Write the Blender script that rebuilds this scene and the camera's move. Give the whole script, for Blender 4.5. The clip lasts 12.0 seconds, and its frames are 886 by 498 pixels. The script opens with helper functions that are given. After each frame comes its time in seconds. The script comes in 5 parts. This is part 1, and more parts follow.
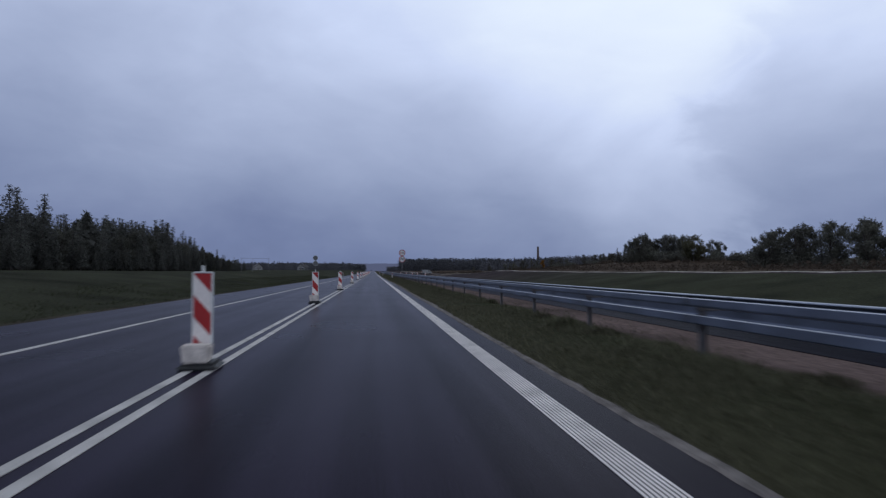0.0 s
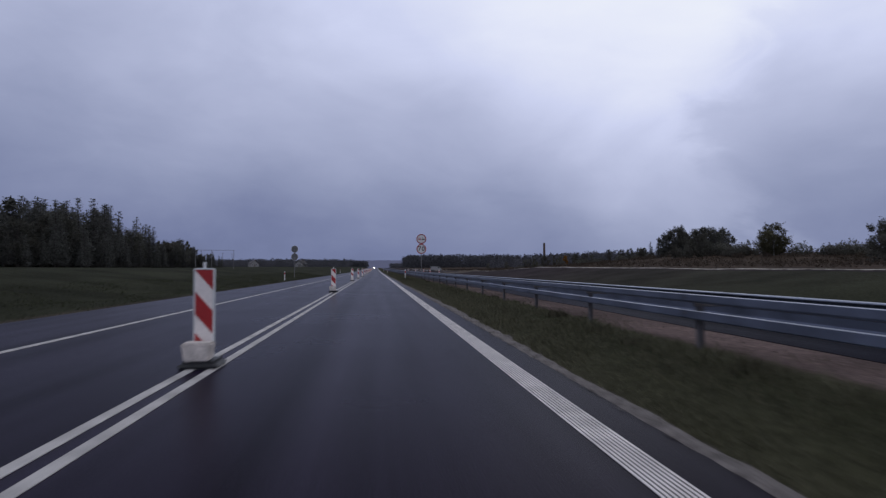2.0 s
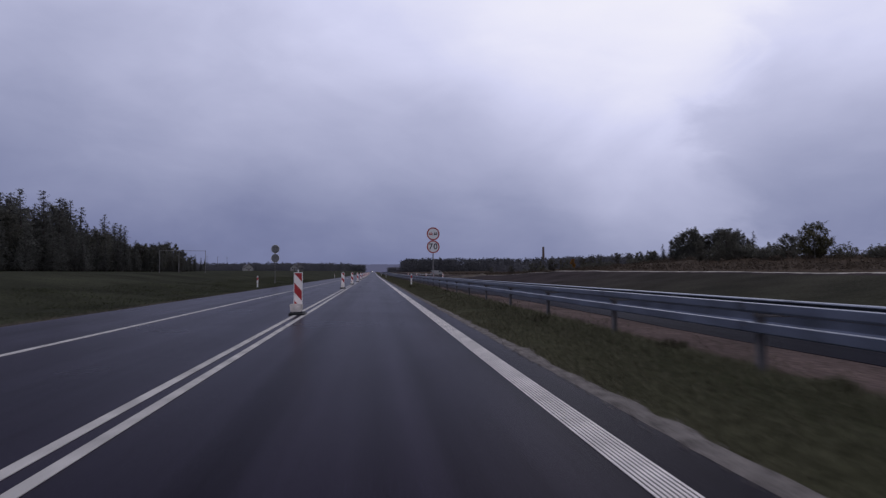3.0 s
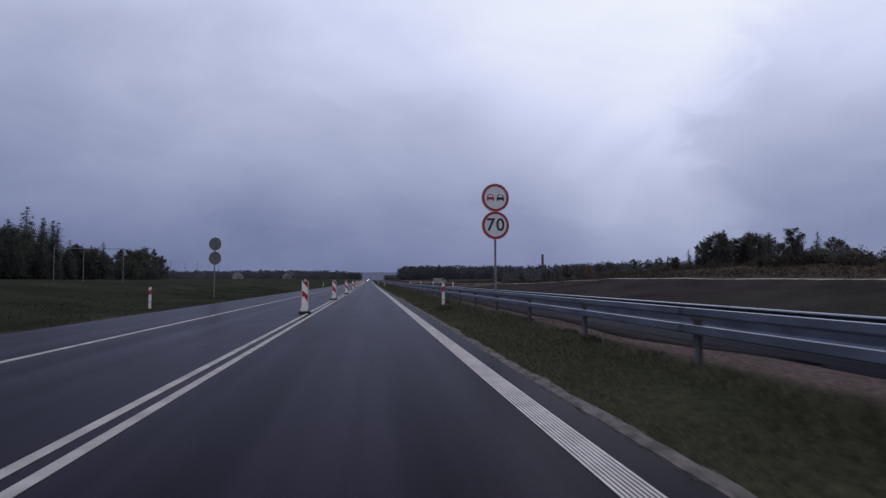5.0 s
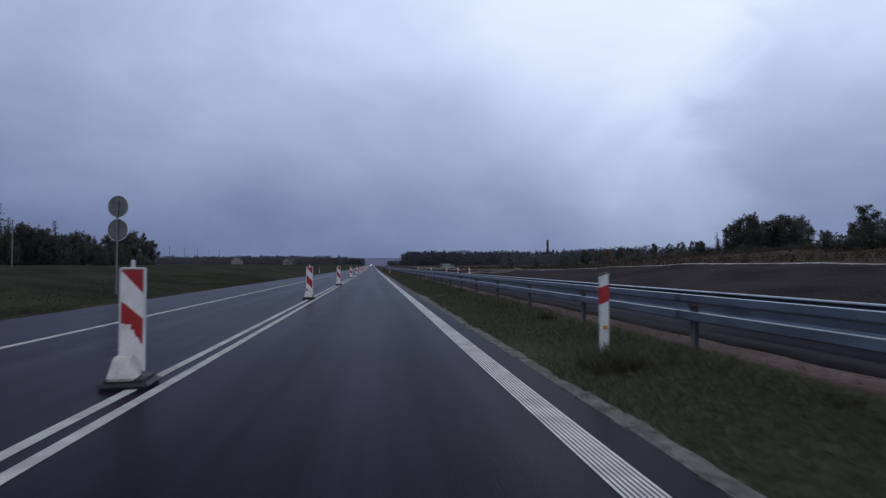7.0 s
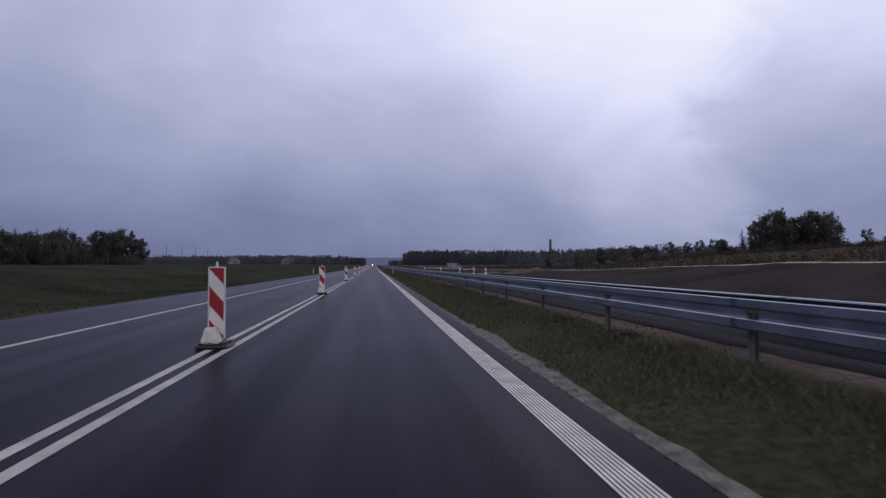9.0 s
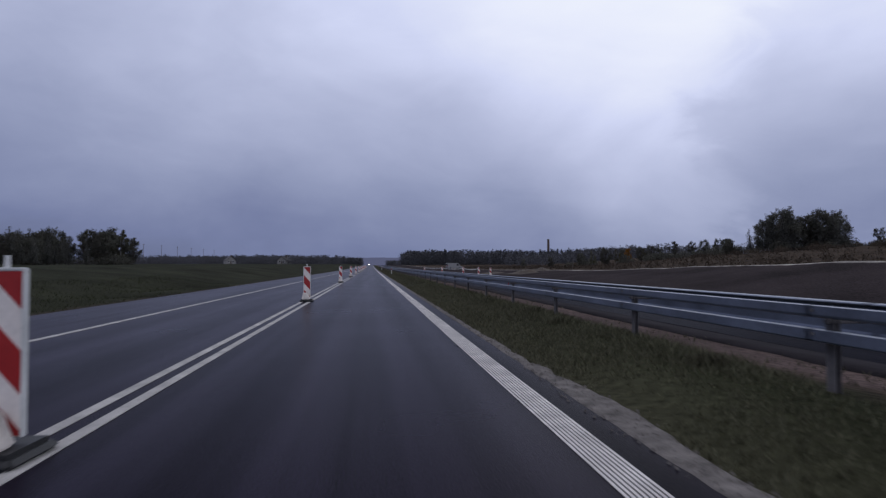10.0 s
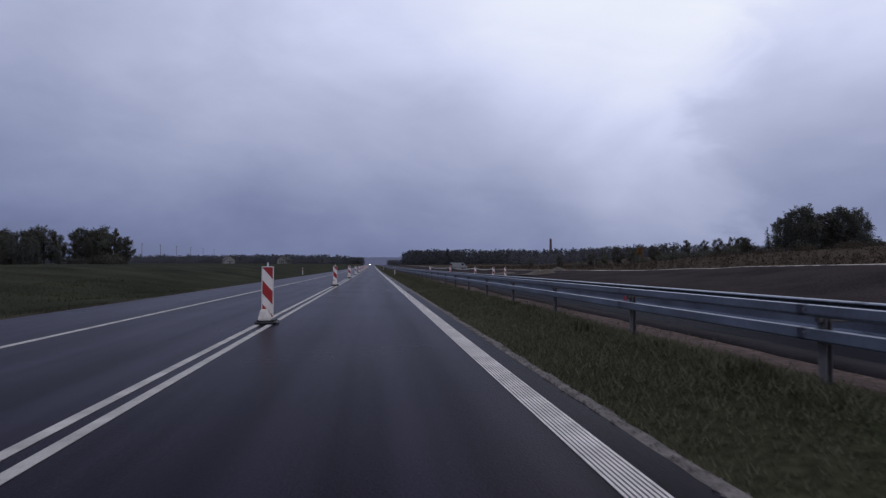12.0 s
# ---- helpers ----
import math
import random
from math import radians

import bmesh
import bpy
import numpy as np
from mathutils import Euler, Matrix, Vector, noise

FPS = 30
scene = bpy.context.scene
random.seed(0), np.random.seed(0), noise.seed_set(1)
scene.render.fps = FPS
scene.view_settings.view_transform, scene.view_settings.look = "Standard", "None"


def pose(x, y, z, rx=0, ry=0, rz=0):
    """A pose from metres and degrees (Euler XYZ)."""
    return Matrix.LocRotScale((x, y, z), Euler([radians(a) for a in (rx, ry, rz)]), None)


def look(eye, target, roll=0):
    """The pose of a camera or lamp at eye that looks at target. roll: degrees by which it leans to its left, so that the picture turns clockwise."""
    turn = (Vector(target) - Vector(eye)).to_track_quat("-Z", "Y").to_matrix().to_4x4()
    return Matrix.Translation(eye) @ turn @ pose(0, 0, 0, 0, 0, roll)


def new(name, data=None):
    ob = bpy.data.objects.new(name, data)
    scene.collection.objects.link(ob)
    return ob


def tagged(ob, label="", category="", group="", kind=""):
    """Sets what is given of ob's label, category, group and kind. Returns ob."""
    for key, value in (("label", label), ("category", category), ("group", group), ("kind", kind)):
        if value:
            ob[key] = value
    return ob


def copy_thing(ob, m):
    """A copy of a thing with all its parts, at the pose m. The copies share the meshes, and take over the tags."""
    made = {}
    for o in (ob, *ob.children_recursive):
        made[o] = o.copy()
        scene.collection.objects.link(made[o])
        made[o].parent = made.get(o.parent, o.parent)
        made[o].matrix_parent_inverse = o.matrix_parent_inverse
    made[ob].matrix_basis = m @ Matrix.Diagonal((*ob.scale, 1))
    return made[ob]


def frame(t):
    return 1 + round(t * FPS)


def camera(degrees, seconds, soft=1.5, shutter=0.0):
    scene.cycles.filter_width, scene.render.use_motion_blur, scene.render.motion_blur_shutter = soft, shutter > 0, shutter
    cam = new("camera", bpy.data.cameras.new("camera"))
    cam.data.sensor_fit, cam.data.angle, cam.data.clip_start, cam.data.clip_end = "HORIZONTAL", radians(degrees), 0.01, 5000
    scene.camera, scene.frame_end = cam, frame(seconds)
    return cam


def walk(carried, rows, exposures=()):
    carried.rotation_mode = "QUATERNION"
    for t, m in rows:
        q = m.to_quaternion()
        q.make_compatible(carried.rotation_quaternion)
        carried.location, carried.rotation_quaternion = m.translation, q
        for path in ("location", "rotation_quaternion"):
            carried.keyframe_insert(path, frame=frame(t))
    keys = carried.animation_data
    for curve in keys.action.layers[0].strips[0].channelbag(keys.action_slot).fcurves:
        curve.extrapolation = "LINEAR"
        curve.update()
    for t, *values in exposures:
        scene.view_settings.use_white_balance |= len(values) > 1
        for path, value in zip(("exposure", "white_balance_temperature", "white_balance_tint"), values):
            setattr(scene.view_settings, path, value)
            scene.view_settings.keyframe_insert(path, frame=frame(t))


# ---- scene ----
# ---------------------------------------------------------------- camera
cam = camera(74.3, 12.0, soft=1.3, shutter=0.3)
PATH = [
    (0.0, pose(-0.083, 11.797, 1.145, 92.222, 0.120, -6.802)),
    (0.1, pose(-0.075, 13.433, 1.144, 92.306, 0.120, -6.786)),
    (0.2, pose(-0.068, 15.077, 1.143, 92.139, 0.120, -6.771)),
    (0.4, pose(-0.053, 18.341, 1.141, 92.361, 0.120, -6.737)),
    (0.5, pose(-0.060, 19.935, 1.143, 92.427, 0.120, -6.715)),
    (0.6, pose(-0.041, 21.496, 1.138, 92.361, 0.120, -6.687)),
    (0.7, pose(-0.036, 23.031, 1.136, 92.416, 0.120, -6.653)),
    (0.8, pose(-0.032, 24.547, 1.134, 92.582, 0.120, -6.617)),
    (0.9, pose(-0.030, 26.053, 1.133, 92.527, 0.120, -6.583)),
    (1.0, pose(-0.033, 27.554, 1.132, 92.577, 0.120, -6.554)),
    (1.1, pose(-0.042, 29.056, 1.132, 92.693, 0.120, -6.527)),
    (1.2, pose(-0.057, 30.554, 1.134, 92.859, 0.120, -6.500)),
    (1.3, pose(-0.074, 32.040, 1.135, 92.749, 0.120, -6.477)),
    (1.4, pose(-0.090, 33.509, 1.146, 92.693, 0.120, -6.461)),
    (1.5, pose(-0.097, 34.953, 1.148, 92.995, 0.120, -6.455)),
    (1.6, pose(-0.109, 36.375, 1.147, 92.915, 0.120, -6.463)),
    (1.7, pose(-0.114, 37.780, 1.139, 92.804, 0.120, -6.482)),
    (1.8, pose(-0.117, 39.163, 1.140, 92.804, 0.120, -6.508)),
    (1.9, pose(-0.121, 40.520, 1.140, 91.863, 0.120, -6.536)),
    (2.0, pose(-0.127, 41.846, 1.140, 91.918, 0.120, -6.562)),
    (2.1, pose(-0.137, 43.128, 1.140, 92.582, 0.120, -6.587)),
    (2.2, pose(-0.149, 44.370, 1.139, 92.250, 0.120, -6.613)),
    (2.3, pose(-0.162, 45.590, 1.138, 91.641, 0.120, -6.639)),
    (2.4, pose(-0.160, 46.809, 1.145, 92.638, 0.120, -6.665)),
    (2.5, pose(-0.166, 48.048, 1.148, 92.794, 0.120, -6.690)),
    (2.6, pose(-0.160, 49.306, 1.144, 91.697, 0.120, -6.722)),
    (2.7, pose(-0.159, 50.569, 1.135, 92.361, 0.120, -6.763)),
    (2.8, pose(-0.145, 51.839, 1.135, 92.582, 0.120, -6.798)),
    (2.9, pose(-0.134, 53.114, 1.134, 92.195, 0.120, -6.815)),
    (3.0, pose(-0.132, 54.396, 1.134, 92.315, 0.120, -6.799)),
    (3.1, pose(-0.141, 55.692, 1.134, 92.306, 0.120, -6.742)),
    (3.2, pose(-0.151, 56.979, 1.135, 92.222, 0.120, -6.679)),
    (4.8, pose(-0.052, 74.413, 1.146, 93.079, 0.120, -7.083)),
    (4.9, pose(-0.045, 75.273, 1.146, 91.918, 0.120, -7.112)),
    (5.0, pose(-0.038, 76.118, 1.146, 93.105, 0.120, -7.139)),
    (5.1, pose(-0.032, 76.966, 1.146, 91.863, 0.120, -7.159)),
    (5.2, pose(-0.028, 77.810, 1.147, 91.863, 0.120, -7.174)),
    (5.3, pose(-0.024, 78.650, 1.148, 91.752, 0.120, -7.183)),
    (5.4, pose(-0.020, 79.484, 1.149, 91.752, 0.120, -7.188)),
    (5.5, pose(-0.008, 80.308, 1.155, 91.696, 0.120, -7.188)),
    (6.0, pose(0.024, 84.312, 1.163, 91.632, 0.120, -7.121)),
    (6.5, pose(0.022, 87.864, 1.158, 91.676, 0.120, -7.065)),
    (7.0, pose(0.043, 91.238, 1.155, 91.704, 0.120, -6.847)),
    (7.2, pose(0.034, 92.653, 1.155, 91.469, 0.120, -6.767)),
    (8.8, pose(0.054, 102.625, 1.155, 91.745, 0.120, -6.706)),
    (9.0, pose(0.052, 103.682, 1.155, 91.671, 0.120, -6.747)),
    (9.5, pose(0.039, 106.064, 1.155, 91.699, 0.120, -6.878)),
    (10.0, pose(0.026, 108.529, 1.155, 91.669, 0.120, -7.003)),
    (10.5, pose(0.020, 110.878, 1.155, 91.677, 0.120, -7.063)),
    (11.0, pose(0.020, 112.723, 1.155, 91.676, 0.120, -7.084)),
    (11.5, pose(0.025, 114.476, 1.155, 91.688, 0.120, -6.970)),
    (12.0, pose(0.037, 115.989, 1.155, 91.639, 0.120, -6.880)),
]

EXPO = [(0.0, -0.02, 6150, 3), (0.25, 0.0, 6250, 6), (0.5, -0.03, 6450, 9), (1.0, -0.05, 6500, 11), (1.5, -0.1, 6430, 9), (2.5, -0.03, 6470, 10), (3.0, -0.05, 6600, 14), (5.0, -0.05, 6400, 9),
        (6.0, -0.05, 6400, 9), (6.4, -0.05, 6400, 8), (6.5, -0.17, 5250, -9), (6.7, -0.15, 5250, -9), (6.85, -0.04, 6000, 2), (7.0, -0.02, 6120, 3), (7.3, -0.03, 6350, 8),
        (8.8, 0.0, 6550, 12), (9.2, 0.0, 6520, 11), (10.0, -0.02, 6430, 9), (12.0, -0.04, 6430, 9)]
walk(cam, PATH, EXPO)

# ---------------------------------------------------------------- world and sun
world = bpy.data.worlds.new("overcast_dusk")
scene.world = world
world.use_nodes = True
wn, wl = world.node_tree.nodes, world.node_tree.links
wn.clear()


def wnode(kind, **kw):
    n = wn.new(kind)
    for k, v in kw.items():
        n.inputs[k].default_value = v
    return n


w_out = wn.new("ShaderNodeOutputWorld")
w_bg = wn.new("ShaderNodeBackground")
w_bg.inputs["Strength"].default_value = 1.0
w_tc = wn.new("ShaderNodeTexCoord")
w_sep = wn.new("ShaderNodeSeparateXYZ")
wl.new(w_tc.outputs["Generated"], w_sep.inputs[0])
# flattened cloud layer: broad banks, stretched sideways
w_map = wn.new("ShaderNodeMapping")
w_map.inputs["Scale"].default_value = (1.0, 1.0, 2.0)
w_map.inputs["Rotation"].default_value = (0.0, radians(-14), 0.0)
wl.new(w_tc.outputs["Generated"], w_map.inputs[0])
w_noise = wnode("ShaderNodeTexNoise", Scale=2.3, Detail=6.0, Roughness=0.5, Distortion=0.4)
wl.new(w_map.outputs[0], w_noise.inputs["Vector"])
w_add = wn.new("ShaderNodeMath")
w_add.operation = "MULTIPLY_ADD"
w_add.inputs[1].default_value = 0.34
wl.new(w_noise.outputs["Fac"], w_add.inputs[0])
wl.new(w_sep.outputs["Z"], w_add.inputs[2])
# brighter towards the upper right
w_side = wn.new("ShaderNodeMath")
w_side.operation = "MULTIPLY_ADD"
w_side.inputs[1].default_value = 0.17
wl.new(w_sep.outputs["X"], w_side.inputs[0])
wl.new(w_add.outputs[0], w_side.inputs[2])
# thin cloud where the hidden sun stands
SUN_WAY = Vector((0.47, 0.78, 0.42)).normalized()
w_dot = wn.new("ShaderNodeVectorMath")
w_dot.operation = "DOT_PRODUCT"
w_dot.inputs[1].default_value = SUN_WAY
wl.new(w_tc.outputs["Generated"], w_dot.inputs[0])
w_near = wn.new("ShaderNodeMapRange")
w_near.interpolation_type = "SMOOTHSTEP"
w_near.inputs["From Min"].default_value, w_near.inputs["From Max"].default_value = 0.91, 0.995
w_near.inputs["To Min"].default_value, w_near.inputs["To Max"].default_value = 0.0, 0.13
wl.new(w_dot.outputs["Value"], w_near.inputs["Value"])
w_sum = wn.new("ShaderNodeMath")
wl.new(w_side.outputs[0], w_sum.inputs[0])
wl.new(w_near.outputs[0], w_sum.inputs[1])
# fine streaks in the cloud base, and one darker bank with a ragged edge
w_fine = wnode("ShaderNodeTexNoise", Scale=5.5, Detail=8.0, Roughness=0.55, Distortion=0.6)
wl.new(w_map.outputs[0], w_fine.inputs["Vector"])
w_streak = wn.new("ShaderNodeMath")
w_streak.operation = "MULTIPLY_ADD"
w_streak.inputs[1].default_value = 0.09
wl.new(w_fine.outputs["Fac"], w_streak.inputs[0])
wl.new(w_sum.outputs[0], w_streak.inputs[2])
w_bank = wn.new("ShaderNodeVectorMath")
w_bank.operation = "DOT_PRODUCT"
w_bank.inputs[1].default_value = Vector((0.650, 0.728, 0.225)).normalized()
wl.new(w_tc.outputs["Generated"], w_bank.inputs[0])
w_rag = wn.new("ShaderNodeMath")
w_rag.operation = "MULTIPLY_ADD"
w_rag.inputs[1].default_value = 0.05
wl.new(w_fine.outputs["Fac"], w_rag.inputs[0])
wl.new(w_bank.outputs["Value"], w_rag.inputs[2])
w_edge = wn.new("ShaderNodeMapRange")
w_edge.interpolation_type = "SMOOTHSTEP"
w_edge.inputs["From Min"].default_value, w_edge.inputs["From Max"].default_value = 0.996, 1.016
w_edge.inputs["To Min"].default_value, w_edge.inputs["To Max"].default_value = -0.035, -0.16
wl.new(w_rag.outputs[0], w_edge.inputs["Value"])
w_total = wn.new("ShaderNodeMath")
wl.new(w_streak.outputs[0], w_total.inputs[0])
wl.new(w_edge.outputs[0], w_total.inputs[1])
w_ramp = wn.new("ShaderNodeValToRGB")
wl.new(w_total.outputs[0], w_ramp.inputs[0])
cr = w_ramp.color_ramp
stops = [(0.0, (0.085, 0.10, 0.16)), (0.17, (0.182, 0.212, 0.362)), (0.30, (0.290, 0.325, 0.490)),
         (0.46, (0.465, 0.502, 0.695)), (0.60, (0.64, 0.68, 0.90)), (0.72, (0.80, 0.83, 0.98)), (0.85, (0.92, 0.94, 1.0)), (1.0, (0.20, 0.22, 0.31))]
while len(cr.elements) < len(stops):
    cr.elements.new(0.5)
for e, (p, c) in zip(cr.elements, stops):
    e.position, e.color = p, (*c, 1)
wl.new(w_ramp.outputs[0], w_bg.inputs["Color"])
wl.new(w_bg.outputs[0], w_out.inputs[0])

sun = new("sun", bpy.data.lights.new("sun", "SUN"))
sun.data.energy, sun.data.angle, sun.data.color = 0.12, radians(40), (0.92, 0.95, 1.0)
sun.matrix_world = look(SUN_WAY * 100, (0, 0, 0))


# ---------------------------------------------------------------- materials
def material(name):
    m = bpy.data.materials.new(name)
    m.use_nodes = True
    return m, m.node_tree.nodes, m.node_tree.links, m.node_tree.nodes["Principled BSDF"]


def surface(name, color, rough=0.6, metal=0.0, vary=0.25, scale=3.0, grain=40.0, bump=0.0, spec=0.5, per_object=0.0, coat=0.0):
    """A base colour with blotches at one scale, grain at another, roughness that varies, and fine relief."""
    m, n, l, p = material(name)
    tc = n.new("ShaderNodeTexCoord")
    a = n.new("ShaderNodeTexNoise")
    a.inputs["Scale"].default_value, a.inputs["Detail"].default_value = scale, 5
    b = n.new("ShaderNodeTexNoise")
    b.inputs["Scale"].default_value, b.inputs["Detail"].default_value = grain, 3
    l.new(tc.outputs["Object"], a.inputs["Vector"])
    l.new(tc.outputs["Object"], b.inputs["Vector"])
    mix = n.new("ShaderNodeMath")
    mix.operation = "MULTIPLY_ADD"
    mix.inputs[1].default_value = 0.45
    l.new(b.outputs["Fac"], mix.inputs[0])
    l.new(a.outputs["Fac"], mix.inputs[2])
    ramp = n.new("ShaderNodeValToRGB")
    lo, hi = [c * (1 - vary) for c in color], [min(1, c * (1 + vary)) for c in color]
    ramp.color_ramp.elements[0].position, ramp.color_ramp.elements[0].color = 0.45, (*lo, 1)
    ramp.color_ramp.elements[1].position, ramp.color_ramp.elements[1].color = 0.95, (*hi, 1)
    l.new(mix.outputs[0], ramp.inputs[0])
    last = ramp.outputs[0]
    if per_object:
        oi = n.new("ShaderNodeObjectInfo")
        hsv = n.new("ShaderNodeHueSaturation")
        mr = n.new("ShaderNodeMapRange")
        mr.inputs["To Min"].default_value, mr.inputs["To Max"].default_value = 1 - per_object, 1 + per_object
        l.new(oi.outputs["Random"], mr.inputs["Value"])
        l.new(mr.outputs[0], hsv.inputs["Value"])
        l.new(last, hsv.inputs["Color"])
        last = hsv.outputs[0]
    l.new(last, p.inputs["Base Color"])
    rr = n.new("ShaderNodeMapRange")
    rr.inputs["To Min"].default_value, rr.inputs["To Max"].default_value = max(0.05, rough - 0.1), min(1, rough + 0.1)
    l.new(a.outputs["Fac"], rr.inputs["Value"])
    l.new(rr.outputs[0], p.inputs["Roughness"])
    p.inputs["Metallic"].default_value = metal
    p.inputs["Specular IOR Level"].default_value = spec
    p.inputs["Coat Weight"].default_value = coat
    if bump:
        bn = n.new("ShaderNodeBump")
        bn.inputs["Strength"].default_value, bn.inputs["Distance"].default_value = bump, 0.01
        l.new(b.outputs["Fac"], bn.inputs["Height"])
        l.new(bn.outputs[0], p.inputs["Normal"])
    return m


def asphalt(name, color, tracks, gloss=0.011):
    """Wet asphalt: stone grain, long wear tracks along the road, damp and drier patches."""
    m, n, l, p = material(name)
    geo = n.new("ShaderNodeNewGeometry")
    sep = n.new("ShaderNodeSeparateXYZ")
    l.new(geo.outputs["Position"], sep.inputs[0])
    grain = n.new("ShaderNodeTexNoise")
    grain.inputs["Scale"].default_value, grain.inputs["Detail"].default_value = 60, 4
    l.new(geo.outputs["Position"], grain.inputs["Vector"])
    long = n.new("ShaderNodeMapping")
    long.inputs["Scale"].default_value = (1.3, 0.03, 1)
    l.new(geo.outputs["Position"], long.inputs[0])
    streak = n.new("ShaderNodeTexNoise")
    streak.inputs["Scale"].default_value, streak.inputs["Detail"].default_value = 1.6, 6
    l.new(long.outputs[0], streak.inputs["Vector"])
    patch = n.new("ShaderNodeTexNoise")
    patch.inputs["Scale"].default_value, patch.inputs["Detail"].default_value = 0.35, 5
    l.new(geo.outputs["Position"], patch.inputs["Vector"])
    s1 = n.new("ShaderNodeMath")
    s1.operation = "MULTIPLY_ADD"
    s1.inputs[1].default_value = 0.55
    l.new(streak.outputs["Fac"], s1.inputs[0])
    l.new(grain.outputs["Fac"], s1.inputs[2])
    ramp = n.new("ShaderNodeValToRGB")
    e = ramp.color_ramp.elements
    e[0].position, e[0].color = 0.56, (*[c * 0.2 for c in color], 1)
    e[1].position, e[1].color = 0.99, (*[c * 2.4 for c in color], 1)
    l.new(s1.outputs[0], ramp.inputs[0])
    # dark wheel tracks, a triangle profile about each track's middle
    last, masks = ramp.outputs[0], []
    for x0, half, deep in tracks:
        d = n.new("ShaderNodeMath")
        d.operation = "SUBTRACT"
        d.inputs[1].default_value = x0
        l.new(sep.outputs["X"], d.inputs[0])
        ab = n.new("ShaderNodeMath")
        ab.operation = "ABSOLUTE"
        l.new(d.outputs[0], ab.inputs[0])
        mr = n.new("ShaderNodeMapRange")
        mr.interpolation_type = "SMOOTHSTEP"
        mr.inputs["From Max"].default_value = half
        mr.inputs["To Min"].default_value, mr.inputs["To Max"].default_value = 1 - deep, 1.0
        l.new(ab.outputs[0], mr.inputs["Value"])
        masks.append(mr.outputs[0])
        mx = n.new("ShaderNodeMix")
        mx.data_type, mx.blend_type = "RGBA", "MULTIPLY"
        mx.inputs["Factor"].default_value = 1
        l.new(last, mx.inputs["A"])
        l.new(mr.outputs[0], mx.inputs["B"])
        last = mx.outputs["Result"]
    l.new(last, p.inputs["Base Color"])
    # the film of water is thinner in the worn tracks and in long streaks
    film = n.new("ShaderNodeMapRange")
    film.inputs["From Min"].default_value, film.inputs["From Max"].default_value = 0.3, 0.7
    film.inputs["To Min"].default_value, film.inputs["To Max"].default_value = gloss * 0.75, gloss * 1.25
    l.new(streak.outputs["Fac"], film.inputs["Value"])
    wet = film.outputs[0]
    for mask in masks:
        mm = n.new("ShaderNodeMath")
        mm.operation = "MULTIPLY"
        l.new(wet, mm.inputs[0])
        l.new(mask, mm.inputs[1])
        wet = mm.outputs[0]
    l.new(wet, p.inputs["Specular IOR Level"])
    rr = n.new("ShaderNodeMapRange")
    rr.inputs["From Min"].default_value, rr.inputs["From Max"].default_value = 0.3, 0.7
    rr.inputs["To Min"].default_value, rr.inputs["To Max"].default_value = 0.27, 0.30
    l.new(patch.outputs["Fac"], rr.inputs["Value"])
    l.new(rr.outputs[0], p.inputs["Roughness"])
    bn = n.new("ShaderNodeBump")
    bn.inputs["Strength"].default_value, bn.inputs["Distance"].default_value = 0.35, 0.008
    l.new(grain.outputs["Fac"], bn.inputs["Height"])
    l.new(bn.outputs[0], p.inputs["Normal"])
    return m


